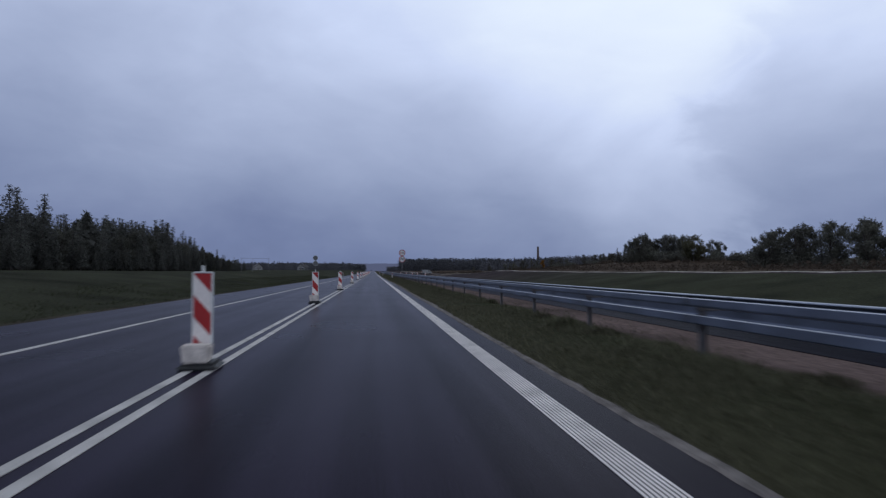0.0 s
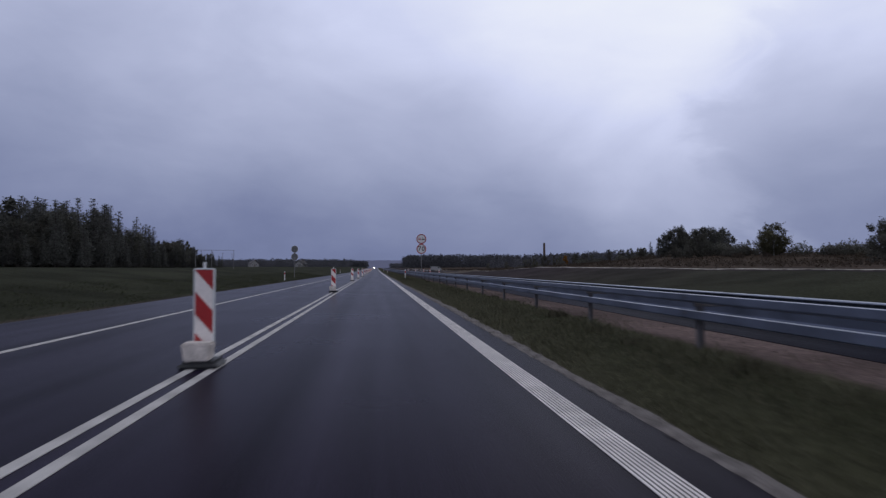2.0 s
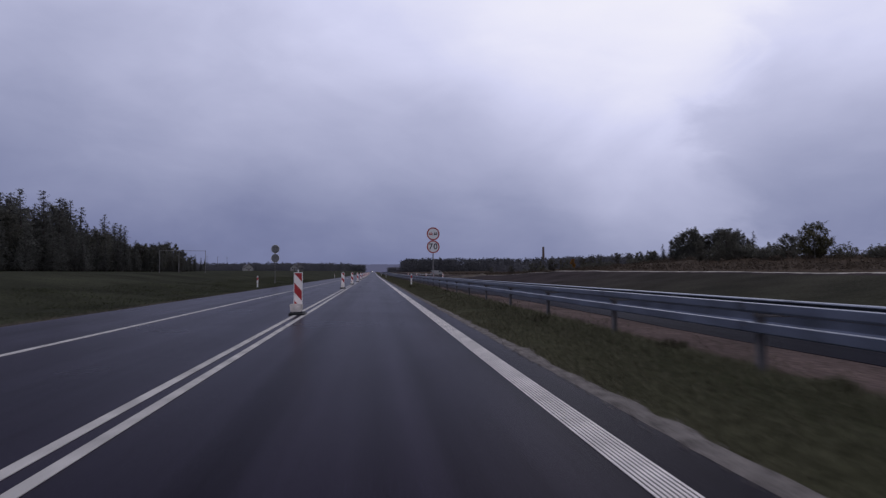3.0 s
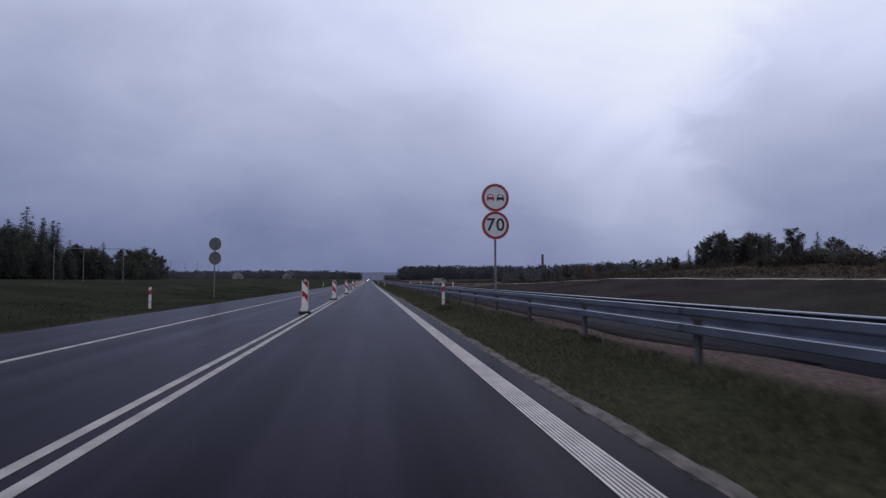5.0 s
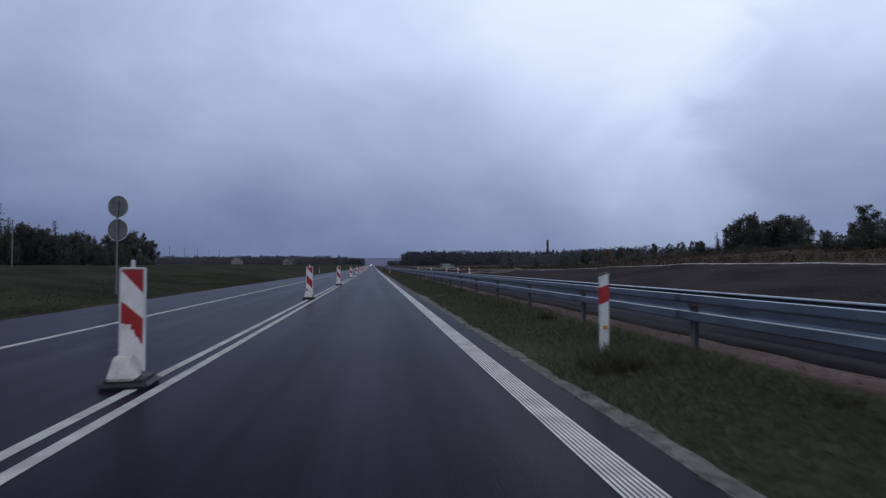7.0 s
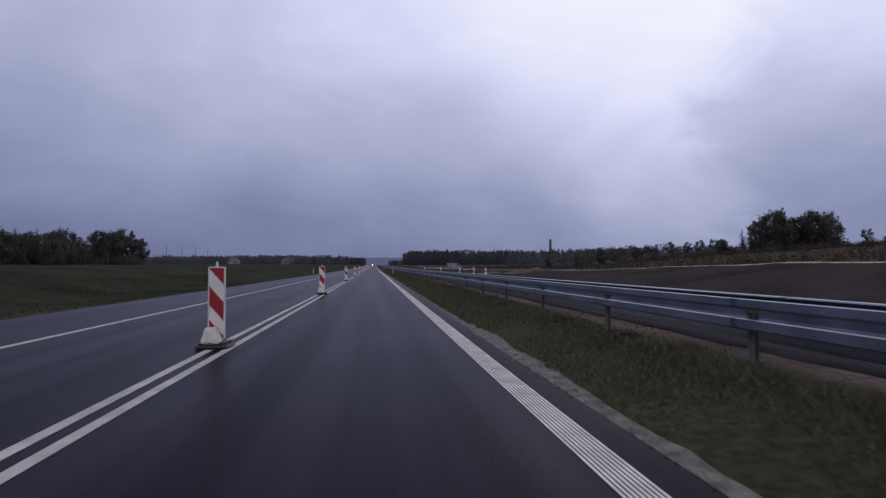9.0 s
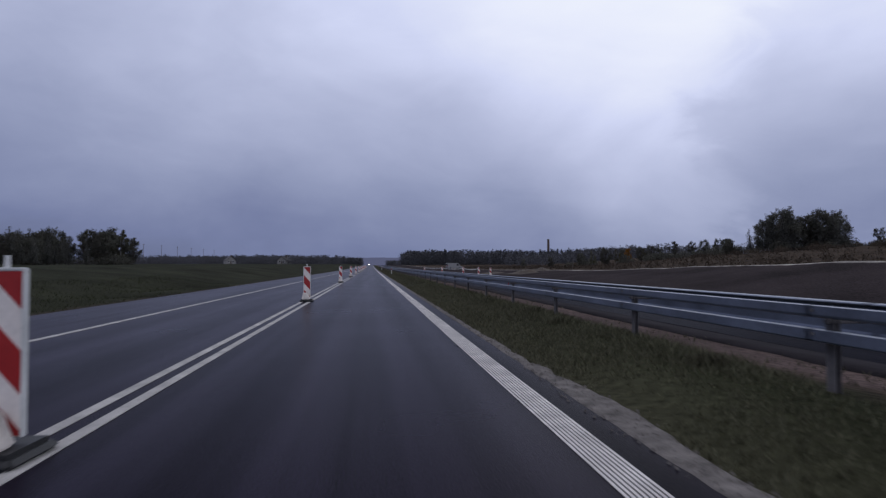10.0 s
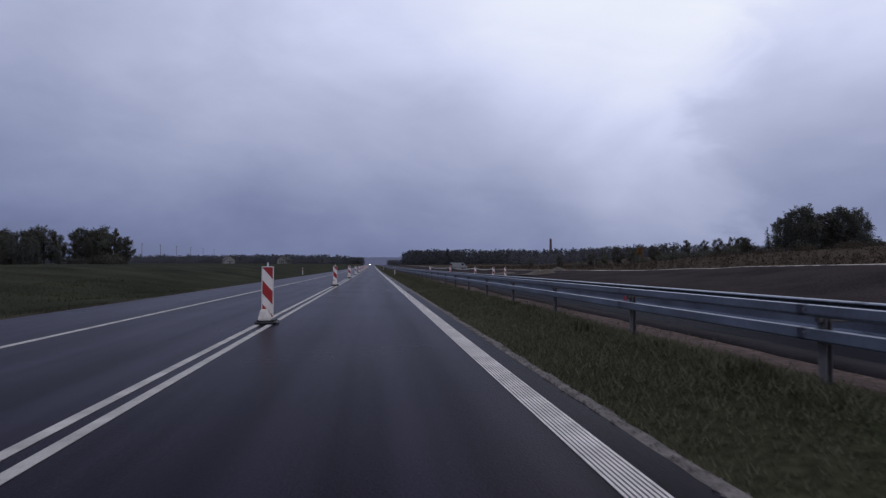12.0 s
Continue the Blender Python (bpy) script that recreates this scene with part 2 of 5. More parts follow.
def ground_material():
    """Verge zones across the road's line: grass, gravel edge, sand, bare bank and field, with ragged borders."""
    m, n, l, p = material("verge_ground")
    geo = n.new("ShaderNodeNewGeometry")
    sep = n.new("ShaderNodeSeparateXYZ")
    l.new(geo.outputs["Position"], sep.inputs[0])

    def noise_node(scale, detail=5, stretch=None):
        t = n.new("ShaderNodeTexNoise")
        t.inputs["Scale"].default_value, t.inputs["Detail"].default_value = scale, detail
        if stretch:
            mp = n.new("ShaderNodeMapping")
            mp.inputs["Scale"].default_value = stretch
            l.new(geo.outputs["Position"], mp.inputs[0])
            l.new(mp.outputs[0], t.inputs["Vector"])
        else:
            l.new(geo.outputs["Position"], t.inputs["Vector"])
        return t

    rag = noise_node(1.4, 7)
    shift = n.new("ShaderNodeMath")
    shift.operation = "MULTIPLY_ADD"
    shift.inputs[1].default_value = 0.9
    l.new(rag.outputs["Fac"], shift.inputs[0])
    l.new(sep.outputs["X"], shift.inputs[2])
    mr = n.new("ShaderNodeMapRange")
    mr.inputs["From Min"].default_value, mr.inputs["From Max"].default_value = -39.55, 40.45
    l.new(shift.outputs[0], mr.inputs["Value"])
    ramp = n.new("ShaderNodeValToRGB")
    ramp.color_ramp.interpolation = "LINEAR"
    grass, gravel, sand, soil = (0.055, 0.052, 0.032), (0.175, 0.160, 0.155), (0.128, 0.092, 0.083), (0.039, 0.030, 0.031)
    zones = [(-40, (0.034, 0.036, 0.022)), (-8.6, (0.036, 0.037, 0.023)), (-8.3, (0.082, 0.066, 0.053)), (-7.9, (0.085, 0.068, 0.058)), (1.2, gravel), (1.60, gravel), (1.66, (0.075, 0.066, 0.050)),
             (1.80, grass), (3.95, (0.042, 0.046, 0.024)), (4.35, (0.080, 0.060, 0.046)), (4.7, sand), (6.4, sand), (7.0, (0.06, 0.05, 0.045)),
             (14.6, (0.15, 0.136, 0.132)), (16.4, (0.15, 0.136, 0.132)), (16.8, soil), (27.0, soil), (27.15, (0.46, 0.42, 0.375)),
             (27.85, (0.46, 0.42, 0.375)), (28.05, (0.060, 0.042, 0.031)), (40, (0.060, 0.043, 0.031))]
    while len(ramp.color_ramp.elements) < len(zones):
        ramp.color_ramp.elements.new(0.5)
    for e, (x, c) in zip(ramp.color_ramp.elements, zones):
        e.position, e.color = (x + 40) / 80, (*c, 1)
    l.new(mr.outputs[0], ramp.inputs[0])
    # the bank is grassed on its first stretch and bare further on
    bank_y = n.new("ShaderNodeMapRange")
    bank_y.inputs["From Min"].default_value, bank_y.inputs["From Max"].default_value = 60, 125
    bank_y.inputs["To Min"].default_value, bank_y.inputs["To Max"].default_value = 1, 0
    l.new(sep.outputs["Y"], bank_y.inputs["Value"])
    bx = n.new("ShaderNodeMath")
    bx.operation = "COMPARE"
    bx.inputs[1].default_value, bx.inputs[2].default_value = 22.2, 4.6
    l.new(shift.outputs[0], bx.inputs[0])
    both = n.new("ShaderNodeMath")
    both.operation = "MULTIPLY"
    l.new(bank_y.outputs[0], both.inputs[0])
    l.new(bx.outputs[0], both.inputs[1])
    mx0 = n.new("ShaderNodeMix")
    mx0.data_type = "RGBA"
    l.new(both.outputs[0], mx0.inputs["Factor"])
    l.new(ramp.outputs[0], mx0.inputs["A"])
    mx0.inputs["B"].default_value = (0.032, 0.034, 0.019, 1)
    big, fine = noise_node(0.22, 6), noise_node(9.0, 6)
    mul = n.new("ShaderNodeMath")
    mul.operation = "MULTIPLY"
    l.new(big.outputs["Fac"], mul.inputs[0])
    l.new(fine.outputs["Fac"], mul.inputs[1])
    mr2 = n.new("ShaderNodeMapRange")
    mr2.inputs["From Min"].default_value, mr2.inputs["From Max"].default_value = 0.12, 0.40
    mr2.inputs["To Min"].default_value, mr2.inputs["To Max"].default_value = 0.45, 1.6
    l.new(mul.outputs[0], mr2.inputs["Value"])
    mx = n.new("ShaderNodeMix")
    mx.data_type, mx.blend_type = "RGBA", "MULTIPLY"
    mx.inputs["Factor"].default_value = 1
    l.new(mx0.outputs["Result"], mx.inputs["A"])
    l.new(mr2.outputs[0], mx.inputs["B"])
    l.new(mx.outputs["Result"], p.inputs["Base Color"])
    p.inputs["Roughness"].default_value = 0.95
    p.inputs["Specular IOR Level"].default_value = 0.02
    bn = n.new("ShaderNodeBump")
    bn.inputs["Strength"].default_value, bn.inputs["Distance"].default_value = 0.9, 0.05
    l.new(fine.outputs["Fac"], bn.inputs["Height"])
    l.new(bn.outputs[0], p.inputs["Normal"])
    return m


def leafage(name, color, vary=0.3):
    """Foliage: each clump has its own tone, each tree its own tint."""
    m, n, l, p = material(name)
    geo = n.new("ShaderNodeNewGeometry")
    oi = n.new("ShaderNodeObjectInfo")
    ramp = n.new("ShaderNodeValToRGB")
    e = ramp.color_ramp.elements
    e[0].color, e[1].color = (*[c * (1 - vary) for c in color], 1), (*[c * (1 + vary) for c in color], 1)
    l.new(geo.outputs["Random Per Island"], ramp.inputs[0])
    hsv = n.new("ShaderNodeHueSaturation")
    mv, mh = n.new("ShaderNodeMapRange"), n.new("ShaderNodeMapRange")
    mv.inputs["To Min"].default_value, mv.inputs["To Max"].default_value = 0.8, 1.2
    mh.inputs["To Min"].default_value, mh.inputs["To Max"].default_value = 0.48, 0.515
    l.new(oi.outputs["Random"], mv.inputs["Value"])
    l.new(oi.outputs["Random"], mh.inputs["Value"])
    l.new(mv.outputs[0], hsv.inputs["Value"])
    l.new(mh.outputs[0], hsv.inputs["Hue"])
    l.new(ramp.outputs[0], hsv.inputs["Color"])
    l.new(hsv.outputs[0], p.inputs["Base Color"])
    p.inputs["Roughness"].default_value = 0.8
    p.inputs["Specular IOR Level"].default_value = 0.1
    thin = n.new("ShaderNodeBsdfTranslucent")
    l.new(hsv.outputs[0], thin.inputs["Color"])
    mix = n.new("ShaderNodeMixShader")
    mix.inputs[0].default_value = 0.4
    l.new(p.outputs[0], mix.inputs[1])
    l.new(thin.outputs[0], mix.inputs[2])
    l.new(mix.outputs[0], n["Material Output"].inputs["Surface"])
    return m


M_ROAD = asphalt("wet_asphalt", (0.0112, 0.0076, 0.0172), [(-1.05, 0.6, 0.26), (0.65, 0.6, 0.20), (1.62, 0.65, 0.42), (-4.6, 0.7, 0.14), (-3.1, 0.7, 0.14)], 0.0170)
M_ROAD2 = asphalt("wet_asphalt_grey", (0.0075, 0.007, 0.0105), [(8.4, 0.5, 0.15), (10.1, 0.5, 0.15)], 0.0004)
M_GROUND = ground_material()
M_GRIT = surface("loose_grit", (0.165, 0.147, 0.136), 0.9, vary=0.6, scale=6.0, grain=55, bump=0.9, spec=0.1)
M_PAINT = surface("road_paint_worn", (0.46, 0.435, 0.410), 0.7, vary=0.35, scale=2.5, grain=60, bump=0.2, spec=0.15)
M_RIB = surface("rib_marking_paint", (0.74, 0.685, 0.650), 0.7, vary=0.3, scale=3.0, grain=70, bump=0.3)
M_ZINC = surface("galvanised_steel", (0.152, 0.174, 0.236), 0.40, metal=0.55, vary=0.3, scale=1.5, grain=25)
M_POST = surface("dull_zinc_post", (0.135, 0.126, 0.130), 0.8, metal=0.1, vary=0.35, scale=3, grain=30)
M_ZINC_DARK = surface("weathered_zinc_post", (0.20, 0.19, 0.19), 0.6, metal=0.3, vary=0.3, scale=4, grain=30)
M_WHITE = surface("white_reflective_sheet", (0.86, 0.79, 0.74), 0.4, vary=0.15, scale=5, grain=30)
M_RED = surface("red_reflective_sheet", (0.38, 0.024, 0.024), 0.4, vary=0.2, scale=5, grain=30)
M_SIGNRED = surface("sign_red", (0.33, 0.022, 0.028), 0.4, vary=0.2, scale=5, grain=30)
M_FACE = surface("sign_white", (0.66, 0.66, 0.66), 0.4, vary=0.1, scale=5, grain=30)
M_PLASTIC = surface("white_plastic", (0.72, 0.72, 0.70), 0.45, vary=0.15, scale=6, grain=40)
M_BAG = surface("dirty_white_block", (0.62, 0.56, 0.51), 0.7, vary=0.3, scale=7, grain=50, bump=0.5)
M_RUBBER = surface("black_rubber", (0.018, 0.018, 0.019), 0.6, vary=0.35, scale=8, grain=60, bump=0.4)
M_BLACK = surface("black_print", (0.015, 0.015, 0.017), 0.5, vary=0.2)
M_SIGNBACK = surface("grey_sign_back", (0.17, 0.172, 0.176), 0.55, metal=0.3, vary=0.2, scale=4)
M_AMBER = surface("amber_reflector", (0.65, 0.25, 0.03), 0.25, vary=0.15, scale=20)
M_BARK = surface("bark", (0.055, 0.045, 0.038), 0.9, vary=0.4, scale=4, grain=20, bump=0.6)
M_BIRCH = surface("birch_bark", (0.20, 0.19, 0.175), 0.8, vary=0.5, scale=6, grain=12, bump=0.3)
M_NEEDLE = leafage("spruce_needles", (0.112, 0.112, 0.100))
M_LEAF = leafage("broad_leaves", (0.118, 0.114, 0.094))
M_LEAF_AUT = leafage("yellowing_leaves", (0.105, 0.096, 0.058))
M_ORANGE = leafage("orange_leaves", (0.22, 0.09, 0.02))
# distance haze is mixed into this leaf colour, so paler and bluer
M_FAR = leafage("far_wood_hazed_leaves", (0.120, 0.119, 0.132), 0.10)
M_DRY = leafage("dry_weeds", (0.086, 0.068, 0.051), 0.2)
M_BLADE = leafage("grass_blades", (0.120, 0.114, 0.074), 0.4)
M_BLADE_DARK = leafage("dark_grass_blades", (0.052, 0.056, 0.031), 0.4)
M_CONCRETE = surface("old_concrete", (0.22, 0.21, 0.20), 0.85, vary=0.25, scale=1, grain=15)
M_BRICK = surface("dark_chimney_brick", (0.10, 0.07, 0.06), 0.85, vary=0.25, scale=1, grain=8)
M_WALL = surface("pale_plaster", (0.26, 0.25, 0.24), 0.85, vary=0.15, scale=1.5, grain=20)
M_ROOF = surface("dark_roof", (0.07, 0.06, 0.06), 0.7, vary=0.3, scale=2, grain=15)
M_GLASS = surface("dark_window_glass", (0.02, 0.022, 0.03), 0.12, vary=0.1)
M_WOOD = surface("grey_timber_pole", (0.12, 0.10, 0.085), 0.85, vary=0.3, scale=3, grain=25)
M_CAR = surface("dark_car_paint", (0.03, 0.032, 0.04), 0.25, vary=0.1, coat=0.5)
M_VAN = surface("white_van_paint", (0.28, 0.28, 0.28), 0.35, vary=0.08, coat=0.3)
M_DARK_GROUND = surface("dark_strip_ground", (0.030, 0.026, 0.029), 0.95, vary=0.4, scale=1.2, grain=14, bump=0.6, spec=0.03)
M_SAND = surface("sand_heap", (0.085, 0.066, 0.050), 0.95, vary=0.3, scale=1.5, grain=20, bump=0.6)
M_LAMP, _n, _l, _p = material("headlamp_glow")
_p.inputs["Base Color"].default_value = (1, 0.9, 0.7, 1)
_p.inputs["Emission Color"].default_value = (1.0, 0.86, 0.62, 1)
_p.inputs["Emission Strength"].default_value = 55
# air haze over the ridge is painted in as blue emission
M_RIDGE, _n, _l, _p = material("ridge_haze_glow")
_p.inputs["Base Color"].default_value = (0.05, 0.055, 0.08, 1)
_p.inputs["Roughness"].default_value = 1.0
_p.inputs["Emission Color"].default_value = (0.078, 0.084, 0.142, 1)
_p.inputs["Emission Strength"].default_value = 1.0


# ---------------------------------------------------------------- builders
def mesh_of(name, verts, faces, mat, smooth=False, normals=None):
    """A mesh from lists. normals: one a corner point, for leaves that shade as one soft mass; each face is wound to suit."""
    me = bpy.data.meshes.new(name)
    if normals is not None:
        p, q, nn = np.asarray(verts, float), np.asarray(faces, int), np.asarray(normals, float)
        flip = np.einsum("ij,ij->i", np.cross(p[q[:, 1]] - p[q[:, 0]], p[q[:, 2]] - p[q[:, 0]]), nn[q[:, 0]]) < 0
        q[flip] = q[flip][:, ::-1]
        faces, smooth = q, True
    me.from_pydata([tuple(map(float, v)) for v in verts], [], [tuple(map(int, f)) for f in faces])
    me.materials.append(mat)
    if smooth:
        me.polygons.foreach_set("use_smooth", [True] * len(me.polygons))
    me.update()
    if normals is not None:
        nn = nn / (np.linalg.norm(nn, axis=1)[:, None] + 1e-9)
        me.normals_split_custom_set_from_vertices([tuple(n) for n in nn])
    return me


def soft_normals(verts, centre, rng, up=0.35, rough=0.35, squash=1.0):
    """Normals that point out of a crown about its centre, a little upwards, each leaf somewhat its own way."""
    p = np.asarray(verts, float)
    d = (p - np.asarray(centre, float)) * np.array([1, 1, squash])
    d /= np.linalg.norm(d, axis=1)[:, None] + 1e-6
    own = np.repeat(rng.normal(0, rough, (len(p) // 3 + 1, 3)), 3, axis=0)[:len(p)]
    return d + own + np.array([0, 0, up])


def finish(bm, name, mat, smooth=False):
    me = bpy.data.meshes.new(name)
    bm.normal_update()
    bm.to_mesh(me)
    bm.free()
    me.materials.append(mat)
    if smooth:
        me.polygons.foreach_set("use_smooth", [True] * len(me.polygons))
    return me


def part(name, data, mat, parent, label=""):
    """Links a bmesh or a mesh as one object under a thing or a part."""
    me = finish(data, name, mat) if isinstance(data, bmesh.types.BMesh) else data
    ob = new(name, me)
    ob.parent = parent
    return tagged(ob, label)


def thing(name, label, category, group="", kind="", data=None):
    return tagged(new(name, data), label, category, group, kind)


def box(bm, x0, x1, y0, y1, z0, z1, bevel=0.0):
    r = bmesh.ops.create_cube(bm, size=1, matrix=Matrix.LocRotScale(((x0 + x1) / 2, (y0 + y1) / 2, (z0 + z1) / 2), None, (x1 - x0, y1 - y0, z1 - z0)))
    if bevel:
        edges = list({e for v in r["verts"] for e in v.link_edges})
        bmesh.ops.bevel(bm, geom=edges, offset=bevel, segments=2, affect="EDGES")
    return bm


def boxed(*a, bevel=0.0):
    return box(bmesh.new(), *a, bevel=bevel)


def tube(bm, p0, p1, r0, r1=None, n=10, cap=True):
    """A tapered tube from p0 to p1."""
    p0, p1 = Vector(p0), Vector(p1)
    d = p1 - p0
    m = Matrix.Translation((p0 + p1) / 2) @ d.to_track_quat("Z", "Y").to_matrix().to_4x4()
    bmesh.ops.create_cone(bm, cap_ends=cap, segments=n, radius1=r0, radius2=r0 if r1 is None else r1, depth=d.length, matrix=m)
    return bm


def extrude_outline(pts, y0, y1):
    """A flat outline in x and z, given depth from y0 to y1."""
    bm = bmesh.new()
    a = [bm.verts.new((x, y0, z)) for x, z in pts]
    b = [bm.verts.new((x, y1, z)) for x, z in pts]
    bm.faces.new(a)
    bm.faces.new(b[::-1])
    for i in range(len(pts)):
        j = (i + 1) % len(pts)
        bm.faces.new((a[i], b[i], b[j], a[j]))
    bmesh.ops.recalc_face_normals(bm, faces=bm.faces)
    return bm


def smooth01(a):
    a = np.clip(a, 0, 1)
    return a * a * (3 - 2 * a)


def rise(y):
    """The long gentle climb of the whole road far ahead."""
    return 2.2 * smooth01((np.asarray(y, float) - 190) / 620)


CREST_Y = [-300, 0, 40, 80, 107, 124, 138, 152, 172, 220, 300, 5000]
CREST_Z = [1.1, 1.1, 1.12, 1.06, 1.22, 1.30, 1.38, 1.12, 0.65, 0.35, 0.1, 0.1]


def land(x, y):
    """Height of the open ground."""
    crest = np.interp(y, CREST_Y, CREST_Z)
    xs = [-3000, -200, -60, -32, -19.5, -15, -10.6, -8.6, -7.6, 1.76, 2.0, 2.3, 2.55, 3.0, 3.6, 4.1, 5.2, 6.0, 6.55, 7.2, 16.2, 17.6, 27.3, 28.6, 33, 60, 140, 3000]
    zs = [1.9, 1.8, 1.5, 1.30, 1.12, 0.65, 0.02, -0.03, -0.08, -0.06, -0.035, -0.008, 0.04, 0.08, 0.10, 0.08, -0.04, -0.085, -0.11, -0.20, -0.32, -0.30, crest, crest, crest + 0.1, crest + 0.3, 0.9, 0.9]
    hill = 4.3 * float(smooth01((y - 110) / 70)) * (1 - 0.6 * float(smooth01((y - 380) / 200))) * float(smooth01((x - 33 - 0.25 * max(0.0, y - 200)) / 70))
    return float(np.interp(x, xs, zs) + rise(y) + hill)


def road_z(x, y):
    return 0.0 * x + float(rise(y))


def road2_z(x, y):
    return -0.09 - 0.012 * (x - 6) + float(rise(y))


def tar_edge(y):
    """The uneven edge of the asphalt along the median."""
    q = float(np.interp(y, [0, 16, 24, 31, 39, 46, 57, 70, 80, 84, 95, 108, 113, 116], [1.90, 1.90, 1.885, 1.91, 1.865, 1.89, 1.93, 1.92, 1.88, 1.84, 1.865, 1.84, 1.80, 1.815]))
    return q + 0.012 * noise.noise(Vector((0.0, y * 0.9, 5.0))) + 0.006 * noise.noise(Vector((0.0, y * 3.1, 2.0)))


def gravel_width(y):
    """How far loose grit reaches from the asphalt into the grass."""
    q = float(np.interp(y, [0, 16, 24, 31, 39, 46, 57, 70, 80, 95, 107, 113, 116, 120], [0.08, 0.07, 0.09, 0.12, 0.13, 0.10, 0.18, 0.14, 0.115, 0.12, 0.115, 0.25, 0.10, 0.075]))
    return max(0.03, q * (1 + 0.45 * noise.noise(Vector((1.0, y * 0.55, 8.0))) + 0.6 * noise.noise(Vector((1.0, y * 2.3, 4.0)))))


def band(xs, ys, zf, lift=0.0):
    """A strip of ground between the lines xs, along ys."""
    v = [(x, y, zf(x, y) + lift) for y in ys for x in xs]
    k = len(xs)
    f = [(j * k + i, j * k + i + 1, (j + 1) * k + i + 1, (j + 1) * k + i) for j in range(len(ys) - 1) for i in range(k - 1)]
    return v, f


def slab(x0, x1, ys, zf, top, thick):
    """A thin raised strip with edges, top metres over the surface."""
    v, f = [], []
    for y in ys:
        for x, d in ((x0, top - thick), (x0, top), (x1, top), (x1, top - thick)):
            v.append((x, y, zf(x, y) + d))
    for j in range(len(ys) - 1):
        for i in range(3):
            f.append((j * 4 + i, j * 4 + i + 1, (j + 1) * 4 + i + 1, (j + 1) * 4 + i))
    f += [(0, 3, 2, 1), ((len(ys) - 1) * 4, (len(ys) - 1) * 4 + 1, (len(ys) - 1) * 4 + 2, (len(ys) - 1) * 4 + 3)]
    return v, f


# ---------------------------------------------------------------- ground and roads
near_ys = list(np.arange(-40, 200, 4.0)) + list(np.arange(200, 1000, 20.0)) + [1000, 1300, 1800, 2600, 4600]
gx = [-3000, -1200, -500, -250, -140, -90, -60, -45, -32, -25, -19.5, -17, -15, -12.5, -10.6, -9.8, -8.6, -8.1, -7.6, -3, 1.76, 2.0, 2.3, 2.55, 2.8, 3.2, 3.7, 4.2, 4.7,
      5.2, 5.6, 6.0, 6.3, 6.55, 7.2, 11, 16.2, 17.6, 21, 24, 27.3, 28.6, 33, 45, 60, 90, 140, 250, 500, 1200, 3000]
gy = [-400, -150] + near_ys


def land_rough(x, y):
    z = land(x, y)
    if x < -9 or 2.5 < x < 6.2 or x > 17:
        amp = 0.03 if 2.5 < x < 6.2 else 0.10
        z += amp * noise.noise(Vector((x * 0.25, y * 0.21, 0.0))) + 0.5 * amp * noise.noise(Vector((x * 0.9, y * 0.7, 3.0)))
    return z


v, f = band(gx, gy, land_rough)
tagged(new("ground", mesh_of("ground", v, f, M_GROUND, True)), "rough dark grass verges, sandy strips and a bare earth bank", "ground", kind="stuff")
road_ys = near_ys
v, f = band([-7.95, -7.0, -5.2, -3.6, -2.1, -0.3, 1.3, 1.66], road_ys, road_z)
k = len(v)
edge_ys = [-40] + list(np.arange(0, 150, 0.5)) + list(np.arange(150, 1000, 10.0)) + [4600]
for y in edge_ys:
    v += [(1.66, y, road_z(1.66, y)), (tar_edge(y), y, road_z(1.66, y)), (tar_edge(y) + 0.01, y, road_z(1.66, y) - 0.04)]
for j in range(len(edge_ys) - 1):
    f += [(k + 3 * j + i, k + 3 * j + i + 1, k + 3 * j + i + 4, k + 3 * j + i + 3) for i in (0, 1)]
tagged(new("road", mesh_of("road", v, f, M_ROAD)), "wet dark asphalt road with wheel tracks", "road", kind="structure")
v, f = band([6.90, 8, 11, 15.2], road_ys, road2_z)
k = len(v)
for y in edge_ys:
    x = 6.44 + 0.10 * noise.noise(Vector((4.0, y * 0.16, 1.0))) + 0.04 * noise.noise(Vector((4.0, y * 0.8, 6.0)))
    v += [(x - 0.01, y, road2_z(x, y) - 0.08), (x, y, road2_z(x, y)), (6.90, y, road2_z(6.90, y))]
for j in range(len(edge_ys) - 1):
    f += [(k + 3 * j + i, k + 3 * j + i + 1, k + 3 * j + i + 4, k + 3 * j + i + 3) for i in (0, 1)]
# darker strip with a wavy inner border, beside the second carriageway
strip_v, strip_f = [], []
strip_ys = list(np.arange(84, 330, 0.4))
for y in strip_ys:
    grow = float(smooth01((y - 84) / 4))
    x0 = 6.5 - grow * (1.05 + 0.32 * noise.noise(Vector((2.0, y * 0.22, 7.0))) + 0.12 * noise.noise(Vector((2.0, y * 1.1, 3.0))))
    strip_v += [(x, y, land_rough(x, y) + d) for x, d in ((x0 - 0.03, -0.03), (x0, 0.030), (0.5 * (x0 + 6.45), 0.034), (6.75, 0.010))]
for j in range(len(strip_ys) - 1):
    strip_f += [(4 * j + i, 4 * j + i + 1, 4 * j + i + 5, 4 * j + i + 4) for i in range(3)]
tagged(new("dark_strip", mesh_of("dark_strip", strip_v, strip_f, M_DARK_GROUND, True)), "dark strip of ground along the closed carriageway's edge", "soil", kind="structure")
tagged(new("road_far_carriageway", mesh_of("road_far_carriageway", v, f, M_ROAD2)), "wet grey asphalt of the closed second carriageway", "road", kind="structure")

